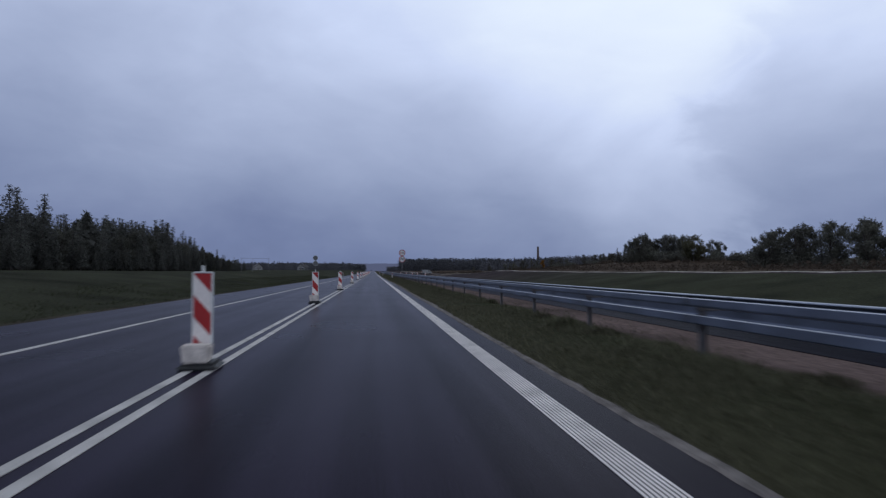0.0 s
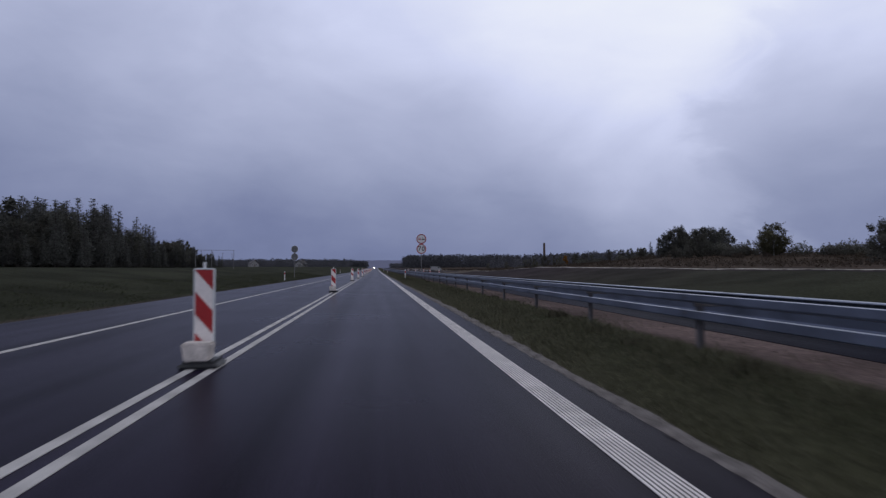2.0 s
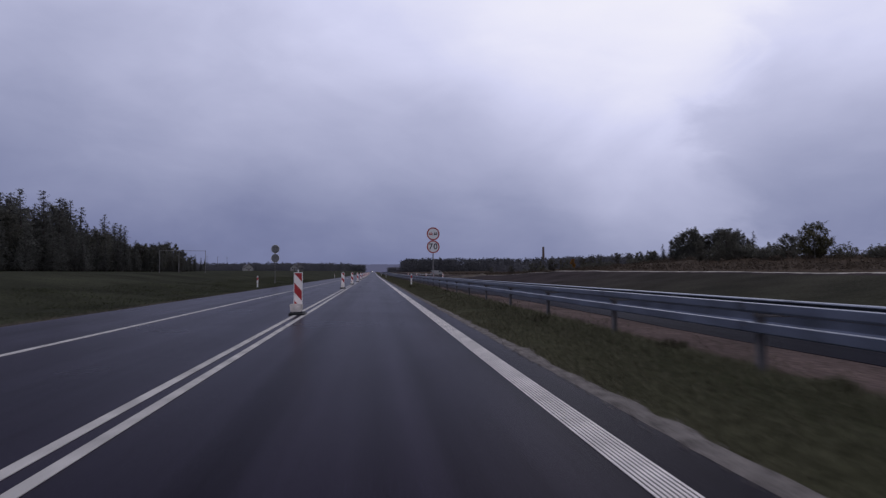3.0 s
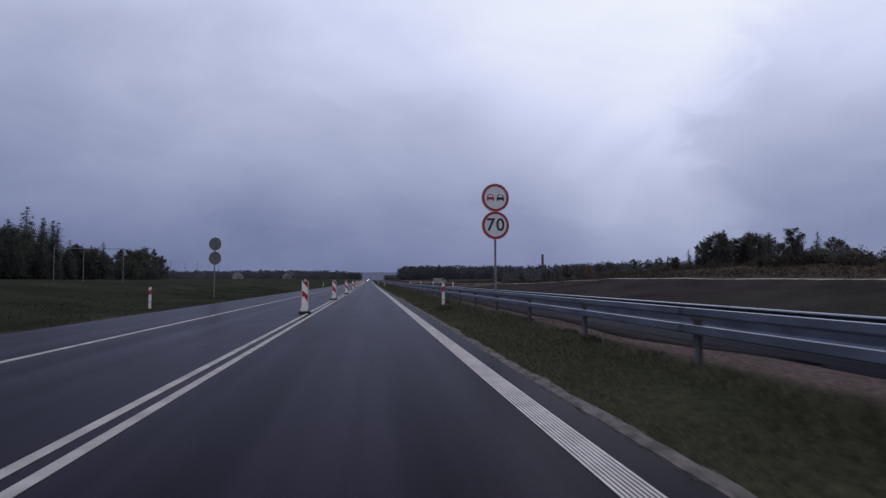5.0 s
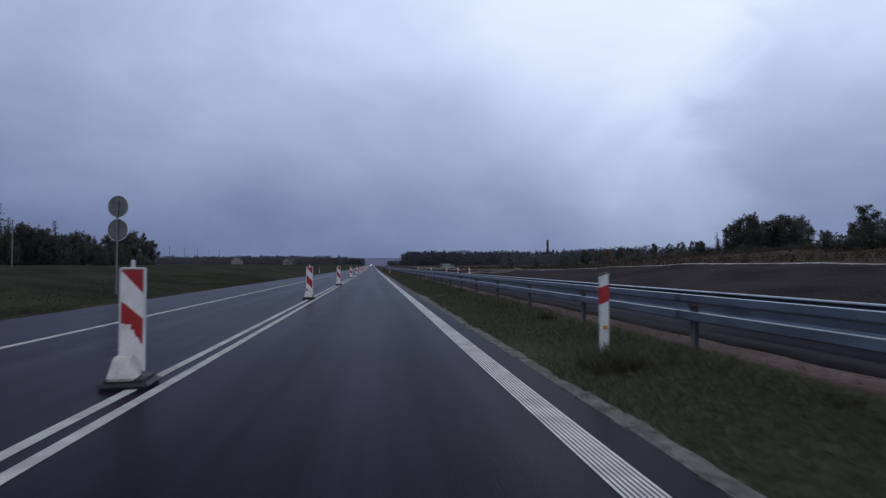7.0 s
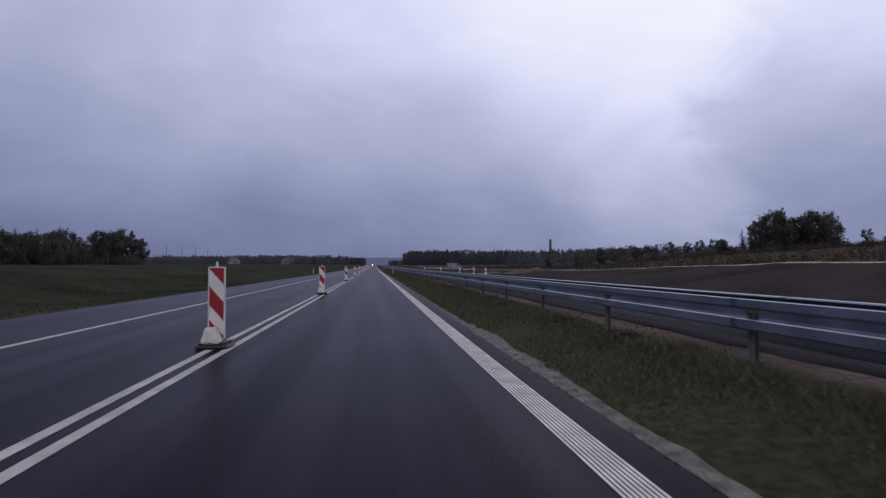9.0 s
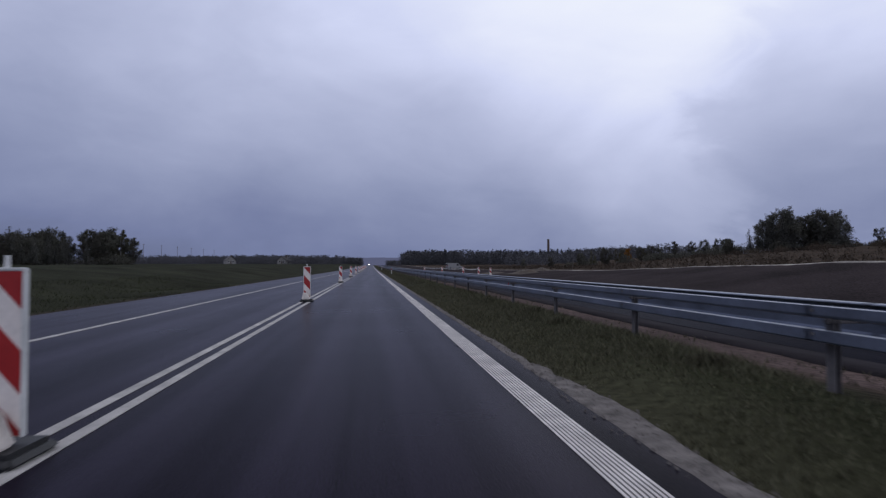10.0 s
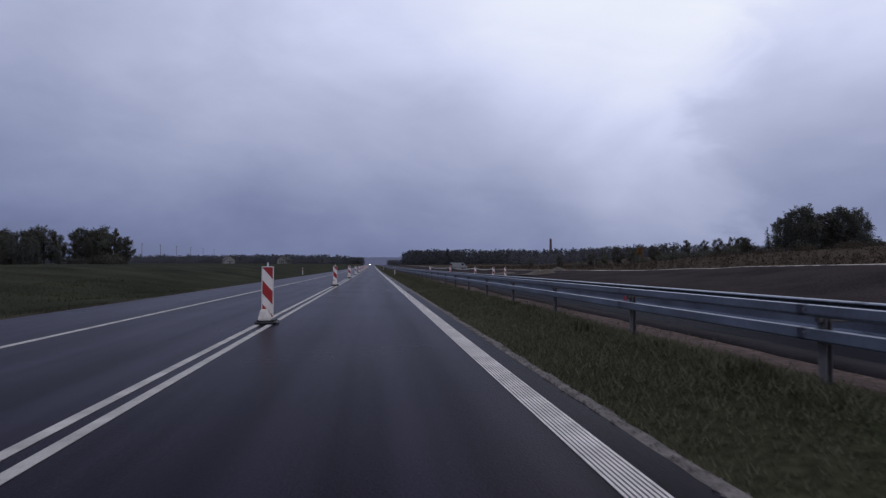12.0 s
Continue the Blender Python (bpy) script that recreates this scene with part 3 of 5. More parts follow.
# loose grit along the asphalt's edge: an uneven low ridge with single stones
v, f = [], []
grit_ys = list(np.arange(4, 150, 0.2)) + list(np.arange(150, 620, 4.0))
for y in grit_ys:
    e, w, z = tar_edge(y), gravel_width(y), road_z(0, y)
    rag = 0.022 * noise.noise(Vector((3.0, y * 4.7, 1.0)))
    v += [(e - 0.030 + rag, y, z + 0.001), (e + 0.01 + rag, y, z + 0.005), (e + w * 0.5, y, z + 0.009 + 0.008 * noise.noise(Vector((2.0, y * 1.7, 0.0)))),
          (e + w, y, z + 0.006), (e + w + 0.05, y, z - 0.02)]
for j in range(len(grit_ys) - 1):
    f += [(5 * j + i, 5 * j + i + 1, 5 * j + i + 6, 5 * j + i + 5) for i in range(4)]
rg = np.random.default_rng(91)
for _ in range(5200):
    y = rg.uniform(8, 132)
    x = tar_edge(y) + gravel_width(y) * rg.uniform(-0.5, 1.15)
    r, z, k = rg.uniform(0.006, 0.018), road_z(0, y) + 0.012, len(v)
    a = rg.uniform(0, 6.28)
    v += [(x + r * math.cos(a + q * 1.5708) * rg.uniform(0.7, 1.1), y + r * math.sin(a + q * 1.5708) * rg.uniform(0.7, 1.1), z - 0.008) for q in range(4)] + [(x, y, z + r * 0.7)]
    f += [(k + q, k + (q + 1) % 4, k + 4) for q in range(4)]
tagged(new("gravel_edge", mesh_of("gravel_edge", v, f, M_GRIT)), "pale loose grit between the asphalt and the grass", "gravel", kind="stuff")


def line(name, x0, x1, zf, label, ys=None, mat=None):
    v, f = slab(x0, x1, ys or road_ys, zf, 0.006, 0.005)
    return tagged(new(name, mesh_of(name, v, f, mat or M_PAINT)), label, "road marking", kind="structure")


line("road_marking_edge", -5.29, -5.16, road_z, "white solid edge line, worn paint on wet asphalt")
line("road_marking_double", -2.258, -2.152, road_z, "white stripe of the double centre line")
line("road_marking_double", -2.018, -1.910, road_z, "white stripe of the double centre line")
# ribbed edge marking: narrow raised rows side by side
for k in range(8):
    x0 = 1.282 + k * 0.0315
    line("road_marking_rib", x0, x0 + 0.0185, road_z, "narrow white row of the ribbed edge marking", mat=M_RIB)
line("road_marking_far_edge", 14.4, 14.6, road2_z, "white edge line of the second carriageway")


# ---------------------------------------------------------------- guardrail
RAIL_X = 3.78
POST_STEP = 3.78


def pressed_rail(prof, length):
    """A pressed steel rail: an outline in x and z drawn along y, with the sheet's thickness."""
    k, v, f = len(prof), [], []
    for y in (0, length + 0.1):
        for d in (0.0, 0.005):
            v += [(x + d, y, z) for x, z in prof]
    for i in range(k - 1):
        f.append((i, i + 1, 2 * k + i + 1, 2 * k + i))
        f.append((k + i, 3 * k + i, 3 * k + i + 1, k + i + 1))
    f += [(0, 2 * k, 3 * k, k), (k - 1, 2 * k - 1, 4 * k - 1, 3 * k - 1)]
    f += [(i, k + i, k + i + 1, i + 1) for i in range(k - 1)] + [(2 * k + i, 2 * k + i + 1, 3 * k + i + 1, 3 * k + i) for i in range(k - 1)]
    return v, f


UPPER = [(0.018, 0.816), (-0.031, 0.813), (-0.034, 0.810), (-0.034, 0.740), (-0.027, 0.722), (-0.005, 0.713), (0.018, 0.711)]
LOWER = [(0.014, 0.616), (-0.031, 0.613), (-0.034, 0.610), (-0.034, 0.524), (-0.027, 0.512), (-0.005, 0.506), (0.014, 0.505)]
BACK = [(0.032, 0.824), (-0.050, 0.820), (-0.056, 0.810), (-0.050, 0.801), (0.028, 0.794), (0.035, 0.773), (0.035, 0.560), (0.028, 0.536), (-0.042, 0.526), (-0.046, 0.517)]


rail = thing("guardrail", "galvanised two-rail steel guardrail on posts in the sandy median", "guardrail", kind="")
low_me = mesh_of("lower_rail", *pressed_rail(LOWER, POST_STEP), M_ZINC)
up_me = mesh_of("upper_rail", *pressed_rail(UPPER, POST_STEP), M_ZINC)
back_me = mesh_of("back_rail", *pressed_rail(BACK, POST_STEP), M_ZINC)
bm = bmesh.new()
box(bm, 0.0, 0.055, -0.006, 0.006, -0.55, 0.76)
box(bm, 0.0, 0.008, -0.05, 0.05, -0.55, 0.76)
box(bm, 0.047, 0.055, -0.05, 0.05, -0.55, 0.76)
post_me = finish(bm, "post", M_POST)
bm = bmesh.new()
bmesh.ops.create_cone(bm, cap_ends=True, segments=8, radius1=0.016, radius2=0.012, depth=0.014, matrix=pose(0, 0, 0, 0, 90, 0))
bolt_me = finish(bm, "bolt", M_POST)
spacer_me = finish(boxed(0, 0.52, -0.025, 0.025, 0.655, 0.705, bevel=0.01), "spacer", M_POST)
FIRST_POST = 3.47
for i in range(105):
    y = FIRST_POST + POST_STEP * i
    z = float(rise(y))
    part("post", post_me, None, rail).location = (RAIL_X + 0.13, y, z)
    dz = float(rise(y + POST_STEP)) - z
    for me, nm, off in ((low_me, "lower_rail", 0.0), (up_me, "upper_rail", 0.0), (back_me, "back_rail", 0.58)):
        ob = part(nm, me, None, rail)
        ob.location = (RAIL_X + off, y, z)
        ob.rotation_euler = (math.atan2(dz, POST_STEP), 0, 0)
    sp = part("spacer", spacer_me, None, rail)
    sp.location = (RAIL_X + 0.08, y, z)
    if i == 32:
        mark = part("reflector", boxed(-0.012, 0.0, -0.035, 0.035, 0.625, 0.70, bevel=0.004), M_RED, rail, "small red reflector between the rails")
        mark.location = (RAIL_X + 0.02, y - 0.07, z)
    if i < 45:
        for zz in (0.577, 0.774):
            b = part("bolt", bolt_me, None, rail)
            b.location = (RAIL_X - 0.036, y, z + zz)


# ---------------------------------------------------------------- marker panels
def marker_panel(x, y, zf, turn=0.0, bag=False, torn=False):
    """Red and white traffic panel on a rubber foot with a pale weight in front."""
    e = thing("traffic_panel", "red and white diagonal striped traffic panel on black rubber foot", "traffic panel", "panels along the centre line")
    part("board", boxed(-0.110, 0.110, -0.016, 0.016, 0.12, 1.12, bevel=0.006), M_WHITE, e)
    frame_bm = bmesh.new()
    for a in ((-0.115, -0.099, 0.12, 1.125), (0.099, 0.115, 0.12, 1.125)):
        box(frame_bm, a[0], a[1], -0.027, 0.027, a[2], a[3], bevel=0.006)
    box(frame_bm, -0.099, 0.099, -0.027, 0.027, 1.108, 1.128, bevel=0.006)
    part("edge_frame", frame_bm, M_PLASTIC, e)
    half = 0.098

    def stripe(z_left_hi, z_left_lo):
        # a band that falls to the right by the board's width and more
        drop = 0.225
        pts = [(-half, z_left_hi), (half, z_left_hi - drop), (half, z_left_lo - drop), (-half, z_left_lo)]
        top, bot = 1.105, 0.13

        # clip to the board's height
        def clip(poly, lim, keep_low):
            res = []
            for i in range(len(poly)):
                (xa, za), (xb, zb) = poly[i], poly[(i + 1) % len(poly)]
                ina, inb = (za <= lim, zb <= lim) if keep_low else (za >= lim, zb >= lim)
                if ina:
                    res.append((xa, za))
                if ina != inb:
                    k = (lim - za) / (zb - za)
                    res.append((xa + (xb - xa) * k, lim))
            return res
        out = clip(clip(pts, top, True), bot, False)
        if len(out) >= 3:
            part("stripe", extrude_outline(out, -0.0195, 0.0195), M_RED, e, "red reflective stripe")

    stripe(1.375, 1.10)
    if torn:
        # the middle stripe is peeled along its lower side, the last one all but gone
        rag = [(-0.098, 0.80), (-0.060, 0.775), (0.098, 0.630), (0.098, 0.385), (0.080, 0.395), (0.062, 0.445), (0.030, 0.470), (0.018, 0.525), (-0.012, 0.530),
               (-0.006, 0.575), (-0.040, 0.585), (-0.056, 0.570), (-0.072, 0.590), (-0.098, 0.585)]
        part("stripe", extrude_outline(rag, -0.0195, 0.0195), M_RED, e, "red stripe peeled to a jagged edge")
        part("stripe", extrude_outline([(-0.070, 0.262), (-0.020, 0.270), (0.020, 0.245), (0.015, 0.232), (-0.04, 0.238)], -0.0195, 0.0195), M_RED, e, "last scrap of a red stripe")
    else:
        stripe(0.855, 0.595)
        stripe(0.385, 0.12)
    bm = bmesh.new()
    tube(bm, (0, 0, 1.12), (0, 0, 1.20), 0.017, 0.016, 10)
    part("stub", bm, M_PLASTIC, e, "pale tube end on top")
    foot = boxed(-0.225, 0.225, -0.30, 0.20, 0.0, 0.085, bevel=0.03)
    for vv in foot.verts:
        if vv.co.z > 0.05:
            vv.co.x *= 0.86
            vv.co.y *= 0.9
    part("rubber_foot", foot, M_RUBBER, e, "black rubber foot")
    bm = boxed(-0.155, 0.145, -0.27, -0.04, 0.08, 0.29, bevel=0.02)
    bmesh.ops.subdivide_edges(bm, edges=bm.edges, cuts=1, use_grid_fill=True)
    for vv in bm.verts:
        k = (vv.co.z - 0.08) / 0.21
        w, d = (0.84 - 0.34 * k, 0.95 - 0.45 * k) if bag else (0.90 + 0.22 * k, 0.92 + 0.14 * k)
        vv.co.x = -0.02 + (vv.co.x + 0.005) * w - (0.02 * k if bag else 0)
        vv.co.y = -0.155 + (vv.co.y + 0.155) * d + (0.04 * k if bag else 0)
        vv.co += (0.016 if bag else 0.007) * noise.noise_vector(vv.co * 9)
    part("weight", bm, M_BAG, e, "slumped dirty sandbag" if bag else "dirty pale plastic tub weight")
    e.matrix_basis = pose(x, y, zf(x, y) + 0.002, 0, 0, turn) @ Matrix.Scale(1.02, 4)
    return e


PANEL_Y = [19.15, 33.79, 49.06, 70.7, 97.35, 112.40, 128.14, 150.6, 171.4, 192, 213, 234, 256, 278, 300, 324, 350]
PANEL_TURN = [2, -3, 1, -2, 4, -2, 1, 3, -4, 0, 2, -2, 1, 3, 0, -1, 2]
PANEL_X = [-2.12, -2.20, -2.14, -2.16, -2.31, -2.18, -2.06, -2.12, -2.10]
first = marker_panel(PANEL_X[0], PANEL_Y[0], road_z, PANEL_TURN[0])
bagged = marker_panel(PANEL_X[5], PANEL_Y[5], road_z, PANEL_TURN[5], True)
peeled = marker_panel(PANEL_X[4], PANEL_Y[4], road_z, PANEL_TURN[4], True, True)
tagged(peeled, "traffic panel with peeling red stripes on black rubber foot")
for i in range(1, len(PANEL_Y)):
    if i in (4, 5):
        continue
    x = PANEL_X[i] if i < len(PANEL_X) else -2.10
    copy_thing(bagged if i in (6, 7, 9, 12) else first, pose(x, PANEL_Y[i], road_z(x, PANEL_Y[i]) + 0.002, 0, 0, PANEL_TURN[i]))
for x, y, r in ((14.9, 180.7, 4), (12.1, 173.7, -6), (11.0, 178, 5), (9.9, 190, 0), (8.9, 206, 3)):
    o = copy_thing(first, pose(x, y, road2_z(x, y) + 0.002, 0, 0, r))
    tagged(o, "red and white traffic panel closing the second carriageway", group="panels on the second carriageway")


# ---------------------------------------------------------------- delineator posts
def delineator(x, y, zf, turn=0.0, side=1):
    e = thing("delineator_post", "white plastic roadside delineator post with a red band", "delineator", "posts along the verges")
    pts = [(-0.05, -0.1), (0.05, -0.1), (0.05, 0.915), (-0.05, 0.877)]
    bm = extrude_outline([(side * a, b) for a, b in pts], -0.03, 0.03)
    bmesh.ops.bevel(bm, geom=list(bm.edges), offset=0.008, segments=2, affect="EDGES")
    part("post", bm, M_PLASTIC, e)
    bm = extrude_outline([(side * a, b) for a, b in [(-0.052, 0.555), (0.052, 0.595), (0.052, 0.785), (-0.052, 0.745)]], -0.0325, 0.0325)
    part("band", bm, M_RED, e, "red reflective band")
    bm = extrude_outline([(side * a, b) for a, b in [(-0.051, 0.875), (0.051, 0.914), (0.051, 0.924), (-0.051, 0.885)]], -0.0315, 0.0315)
    part("cap", bm, M_RUBBER, e, "thin black cap")
    part("reflector", boxed(-0.030, 0.030, -0.038, -0.028, 0.27, 0.31, bevel=0.004), M_AMBER, e, "small amber reflector")
    e.matrix_basis = pose(x, y, zf(x, y), 0, 0, turn)
    return e


d0 = delineator(2.67, 97.68, land, 3)
d0.location.z = 0.165
for x, y, r in ((2.77, 188.0, -2), (-9.23, 102.2, -3), (-9.35, 197.0, 2), (2.77, 262, 1)):
    copy_thing(d0, pose(x, y, land(x, y) + 0.02, 0, 0, r))


# ---------------------------------------------------------------- round signs
def disc(r, y0, y1, n=40, cz=0.0):
    bm = bmesh.new()
    bmesh.ops.create_cone(bm, cap_ends=True, segments=n, radius1=r, radius2=r, depth=abs(y1 - y0), matrix=Matrix.Translation((0, (y0 + y1) / 2, cz)) @ pose(0, 0, 0, 90, 0, 0))
    return bm


def ring(r0, r1, y0, y1, cz, n=48):
    bm = bmesh.new()
    rows = []
    for r, y in ((r0, y0), (r1, y0), (r1, y1), (r0, y1)):
        rows.append([bm.verts.new((r * math.cos(a), y, cz + r * math.sin(a))) for a in np.linspace(0, 2 * math.pi, n, endpoint=False)])
    for k in range(4):
        a, b = rows[k], rows[(k + 1) % 4]
        for i in range(n):
            j = (i + 1) % n
            bm.faces.new((a[i], a[j], b[j], b[i]))
    bmesh.ops.recalc_face_normals(bm, faces=bm.faces)
    return bm


def letters(text, size, mat):
    c = bpy.data.curves.new("letters", "FONT")
    c.body, c.size, c.align_x, c.align_y, c.extrude = text, size, "CENTER", "CENTER", 0.002
    c.offset = 0.008
    o = bpy.data.objects.new("letters", c)
    me = bpy.data.meshes.new_from_object(o)
    bpy.data.objects.remove(o)
    me.materials.clear()
    me.materials.append(mat)
    me.transform(pose(0, 0, 0, 90, 0, 0))
    return me


def car_outline(s):
    """A car seen from behind, as on the no-overtaking sign."""
    return [(a * s, b * s) for a, b in ((-0.5, -0.42), (-0.32, -0.42), (-0.32, -0.28), (0.32, -0.28), (0.32, -0.42), (0.5, -0.42), (0.5, 0.02), (0.42, 0.12),
                                        (0.34, 0.42), (-0.34, 0.42), (-0.42, 0.12), (-0.5, 0.02))]


def sign_pair(x, y, z_low, spacing, r, ground_z, turn, facing):
    e = thing("road_sign", "round no-overtaking sign above a 70 limit on grey post" if facing else
              "two round signs showing grey backs on thin steel post", "road sign")
    base = z_low
    bm = bmesh.new()
    tube(bm, (0, 0.05, ground_z - base - 0.3), (0, 0.05, spacing + r * 0.5), 0.035, 0.035, 12)
    part("post", bm, M_ZINC_DARK, e, "grey steel post")
    for k in range(2):
        cz = k * spacing
        plate = part("plate", disc(r, -0.003, 0.006, cz=cz), M_SIGNBACK, e, "grey metal plate")
        part("rim", ring(r - 0.014, r + 0.005, -0.006, 0.02, cz), M_PLASTIC, plate, "pale folded rim")
        bm = bmesh.new()
        for s in (-0.18, 0.18):
            box(bm, -r * 0.7, r * 0.7, 0.006, 0.022, cz + s - 0.015, cz + s + 0.015)
        part("bracket", bm, M_ZINC_DARK, plate)
        if not facing:
            part("face", disc(r - 0.012, -0.010, -0.004, cz=cz), M_WHITE, plate)
            continue
        part("face", disc(r - 0.012, -0.008, -0.003, cz=cz), M_FACE, plate, "white face")
        part("red_ring", ring(r * 0.80, r * 0.972, -0.0125, -0.006, cz), M_SIGNRED, plate, "red ring")
        if k == 0:
            for ch, sx in (("7", -0.172), ("0", 0.168)):
                o = part("numeral", letters(ch, 0.60 * r / 0.48, M_BLACK), None, plate, "black numeral " + ch)
                o.location = (sx * r / 0.48, -0.011, cz)
        else:
            for sx, mt, lb in ((-0.5, M_SIGNRED, "red car symbol"), (0.5, M_BLACK, "black car symbol")):
                s = r * 0.53
                o = part("car_symbol", extrude_outline(car_outline(s), -0.012, -0.007), mt, plate, lb)
                o.location = (sx * r * 0.78 * 0.92, 0, cz)
                w = part("window_symbol", extrude_outline([(-0.29 * s, 0.08 * s), (0.29 * s, 0.08 * s), (0.24 * s, 0.32 * s), (-0.24 * s, 0.32 * s)], -0.0155, -0.0115), M_WHITE, plate)
                w.location = o.location
    e.matrix_basis = pose(x, y, base, 0, 0, turn)
    return e


sign_pair(3.97, 94.5, 2.92, 0.895, 0.455, -0.05, 3, True)
sign_pair(-10.13, 116.1, 2.65, 0.94, 0.44, 0.0, 167, False)


# ---------------------------------------------------------------- trees
def clumps(points, sizes, rng, per=3, flat=0.0, droop=None):
    """Small leaf clumps: a few tilted triangles about each point."""
    v, f = [], []
    for (px, py, pz), s in zip(points, sizes):
        for _ in range(per):
            a = rng.normal(0, 1, (3, 3))
            a /= np.linalg.norm(a, axis=1)[:, None] + 1e-6
            a *= s * rng.uniform(0.6, 1.2)
            if flat:
                a[:, 2] *= 1 - flat
            c = rng.normal(0, s * 0.45, 3)
            k = len(v)
            v += [(px + c[0] + q[0], py + c[1] + q[1], pz + c[2] + q[2]) for q in a]
            f.append((k, k + 1, k + 2))
    return v, f


def tapered(points, radii, n=7):
    """A bent, tapering limb through the points."""
    v, f = [], []
    for i, (p, r) in enumerate(zip(points, radii)):
        for k in range(n):
            a = 2 * math.pi * k / n
            v.append((p[0] + r * math.cos(a), p[1] + r * math.sin(a), p[2]))
    for i in range(len(points) - 1):
        for k in range(n):
            j = (k + 1) % n
            f.append((i * n + k, i * n + j, (i + 1) * n + j, (i + 1) * n + k))
    return v, f


def join_lists(parts):
    v, f = [], []
    for a, b in parts:
        k = len(v)
        v += a
        f += [tuple(i + k for i in q) for q in b]
    return v, f


def conifer(seed, h, r, label, mat):
    rng = np.random.default_rng(seed)
    e = thing("spruce_tree", label, "tree", "trees of the wood")
    lean = rng.normal(0, 0.15, 2)
    v, f = tapered([(0, 0, -0.6), (lean[0] * 0.3, lean[1] * 0.3, h * 0.4), (lean[0], lean[1], h * 0.97)], [0.17, 0.11, 0.02])
    part("trunk", mesh_of("trunk", v, f, M_BARK), None, e)
    pts, sizes = [], []
    z = h * rng.uniform(0.06, 0.14)
    while z < h * 0.985:
        a = z / h
        reach = r * (1 - a) ** 0.65 * rng.uniform(0.75, 1.15) + 0.08
        n = max(4, int(10 * (1 - a) + 4))
        for b in range(n):
            ang = rng.uniform(0, 2 * math.pi)
            le = reach * rng.uniform(0.6, 1.1)
            m = max(2, int(le / 0.38) + 1)
            for k in range(m):
                s = (k + 0.6) / m
                pts.append((lean[0] * a + le * s * math.cos(ang), lean[1] * a + le * s * math.sin(ang), z - 0.28 * le * s * s + 0.1 * s))
                sizes.append(0.20 + 0.20 * (1 - s) * (1 - a))
        z += h * 0.028 + 0.12
    v, f = clumps(pts, sizes, rng, 3, 0.35)
    part("crown", mesh_of("crown", v, f, mat, normals=soft_normals(v, (0, 0, h * 0.5), rng, 0.4, 0.4, 0.15)), None, e, "dark needled crown")
    return e


def broadleaf(seed, h, r, label, mat, bark=None, low=0.16, lobes=20):
    rng = np.random.default_rng(seed)
    e = thing("broadleaf_tree", label, "tree", "trees of the wood")
    stem = tapered([(0, 0, -0.6), (0.05, 0.0, h * 0.3), (rng.normal(0, 0.2), rng.normal(0, 0.2), h * 0.85)], [h * 0.022, h * 0.015, 0.02])
    wood = []
    pts, sizes = [], []
    for i in range(lobes):
        a = low + 0.05 + (0.88 - low) * (i + rng.uniform(0, 0.9)) / lobes
        ang = rng.uniform(0, 2 * math.pi) if i else 0
        spread = r * rng.uniform(0.40, 0.92) * math.sin(math.pi * min(0.95, max(0.12, (a - low * 0.7) / (1.02 - low * 0.7)))) ** 0.7
        c = np.array([spread * math.cos(ang), spread * math.sin(ang), h * a])
        lr = r * rng.uniform(0.26, 0.50) * (1.2 - 0.55 * a)
        wood.append(tapered([(0.02, 0, h * a * 0.55), tuple(c * np.array([0.5, 0.5, 0.82])), tuple(c)], [h * 0.008, h * 0.005, 0.01], 5))
        m = int(40 * (lr / 0.9) ** 1.6) + 30
        for _ in range(min(m, 100)):
            d = rng.normal(0, 1, 3)
            d /= np.linalg.norm(d)
            rr = lr * rng.uniform(0.35, 1.05)
            pts.append(c + d * rr * np.array([1, 1, 0.85]))
            sizes.append(rng.uniform(0.14, 0.31) * (0.6 + 0.25 * min(lr, 2.4)))
        # shoots that break the outline
        for _ in range(2):
            up = np.array([rng.normal(0, 0.5), rng.normal(0, 0.5), rng.uniform(0.4, 1.0)]) + 0.5 * np.array([math.cos(ang), math.sin(ang), 0.0])
            up *= lr * rng.uniform(1.1, 1.75) / np.linalg.norm(up)
            for q in range(7):
                pts.append(c + up * (0.55 + 0.45 * q / 6) + rng.normal(0, 0.10, 3))
                sizes.append(0.22 - 0.018 * q)
    v, f = join_lists(wood)
    part("trunk", mesh_of("trunk", *stem, bark or M_BARK), None, e)
    part("limbs", mesh_of("limbs", v, f, M_BARK), None, e)
    v, f = clumps(pts, sizes, rng, 4)
    part("crown", mesh_of("crown", v, f, mat, normals=soft_normals(v, (0, 0, h * 0.5), rng, 0.3, 0.45, 0.8)), None, e, "uneven leafy crown")
    return e


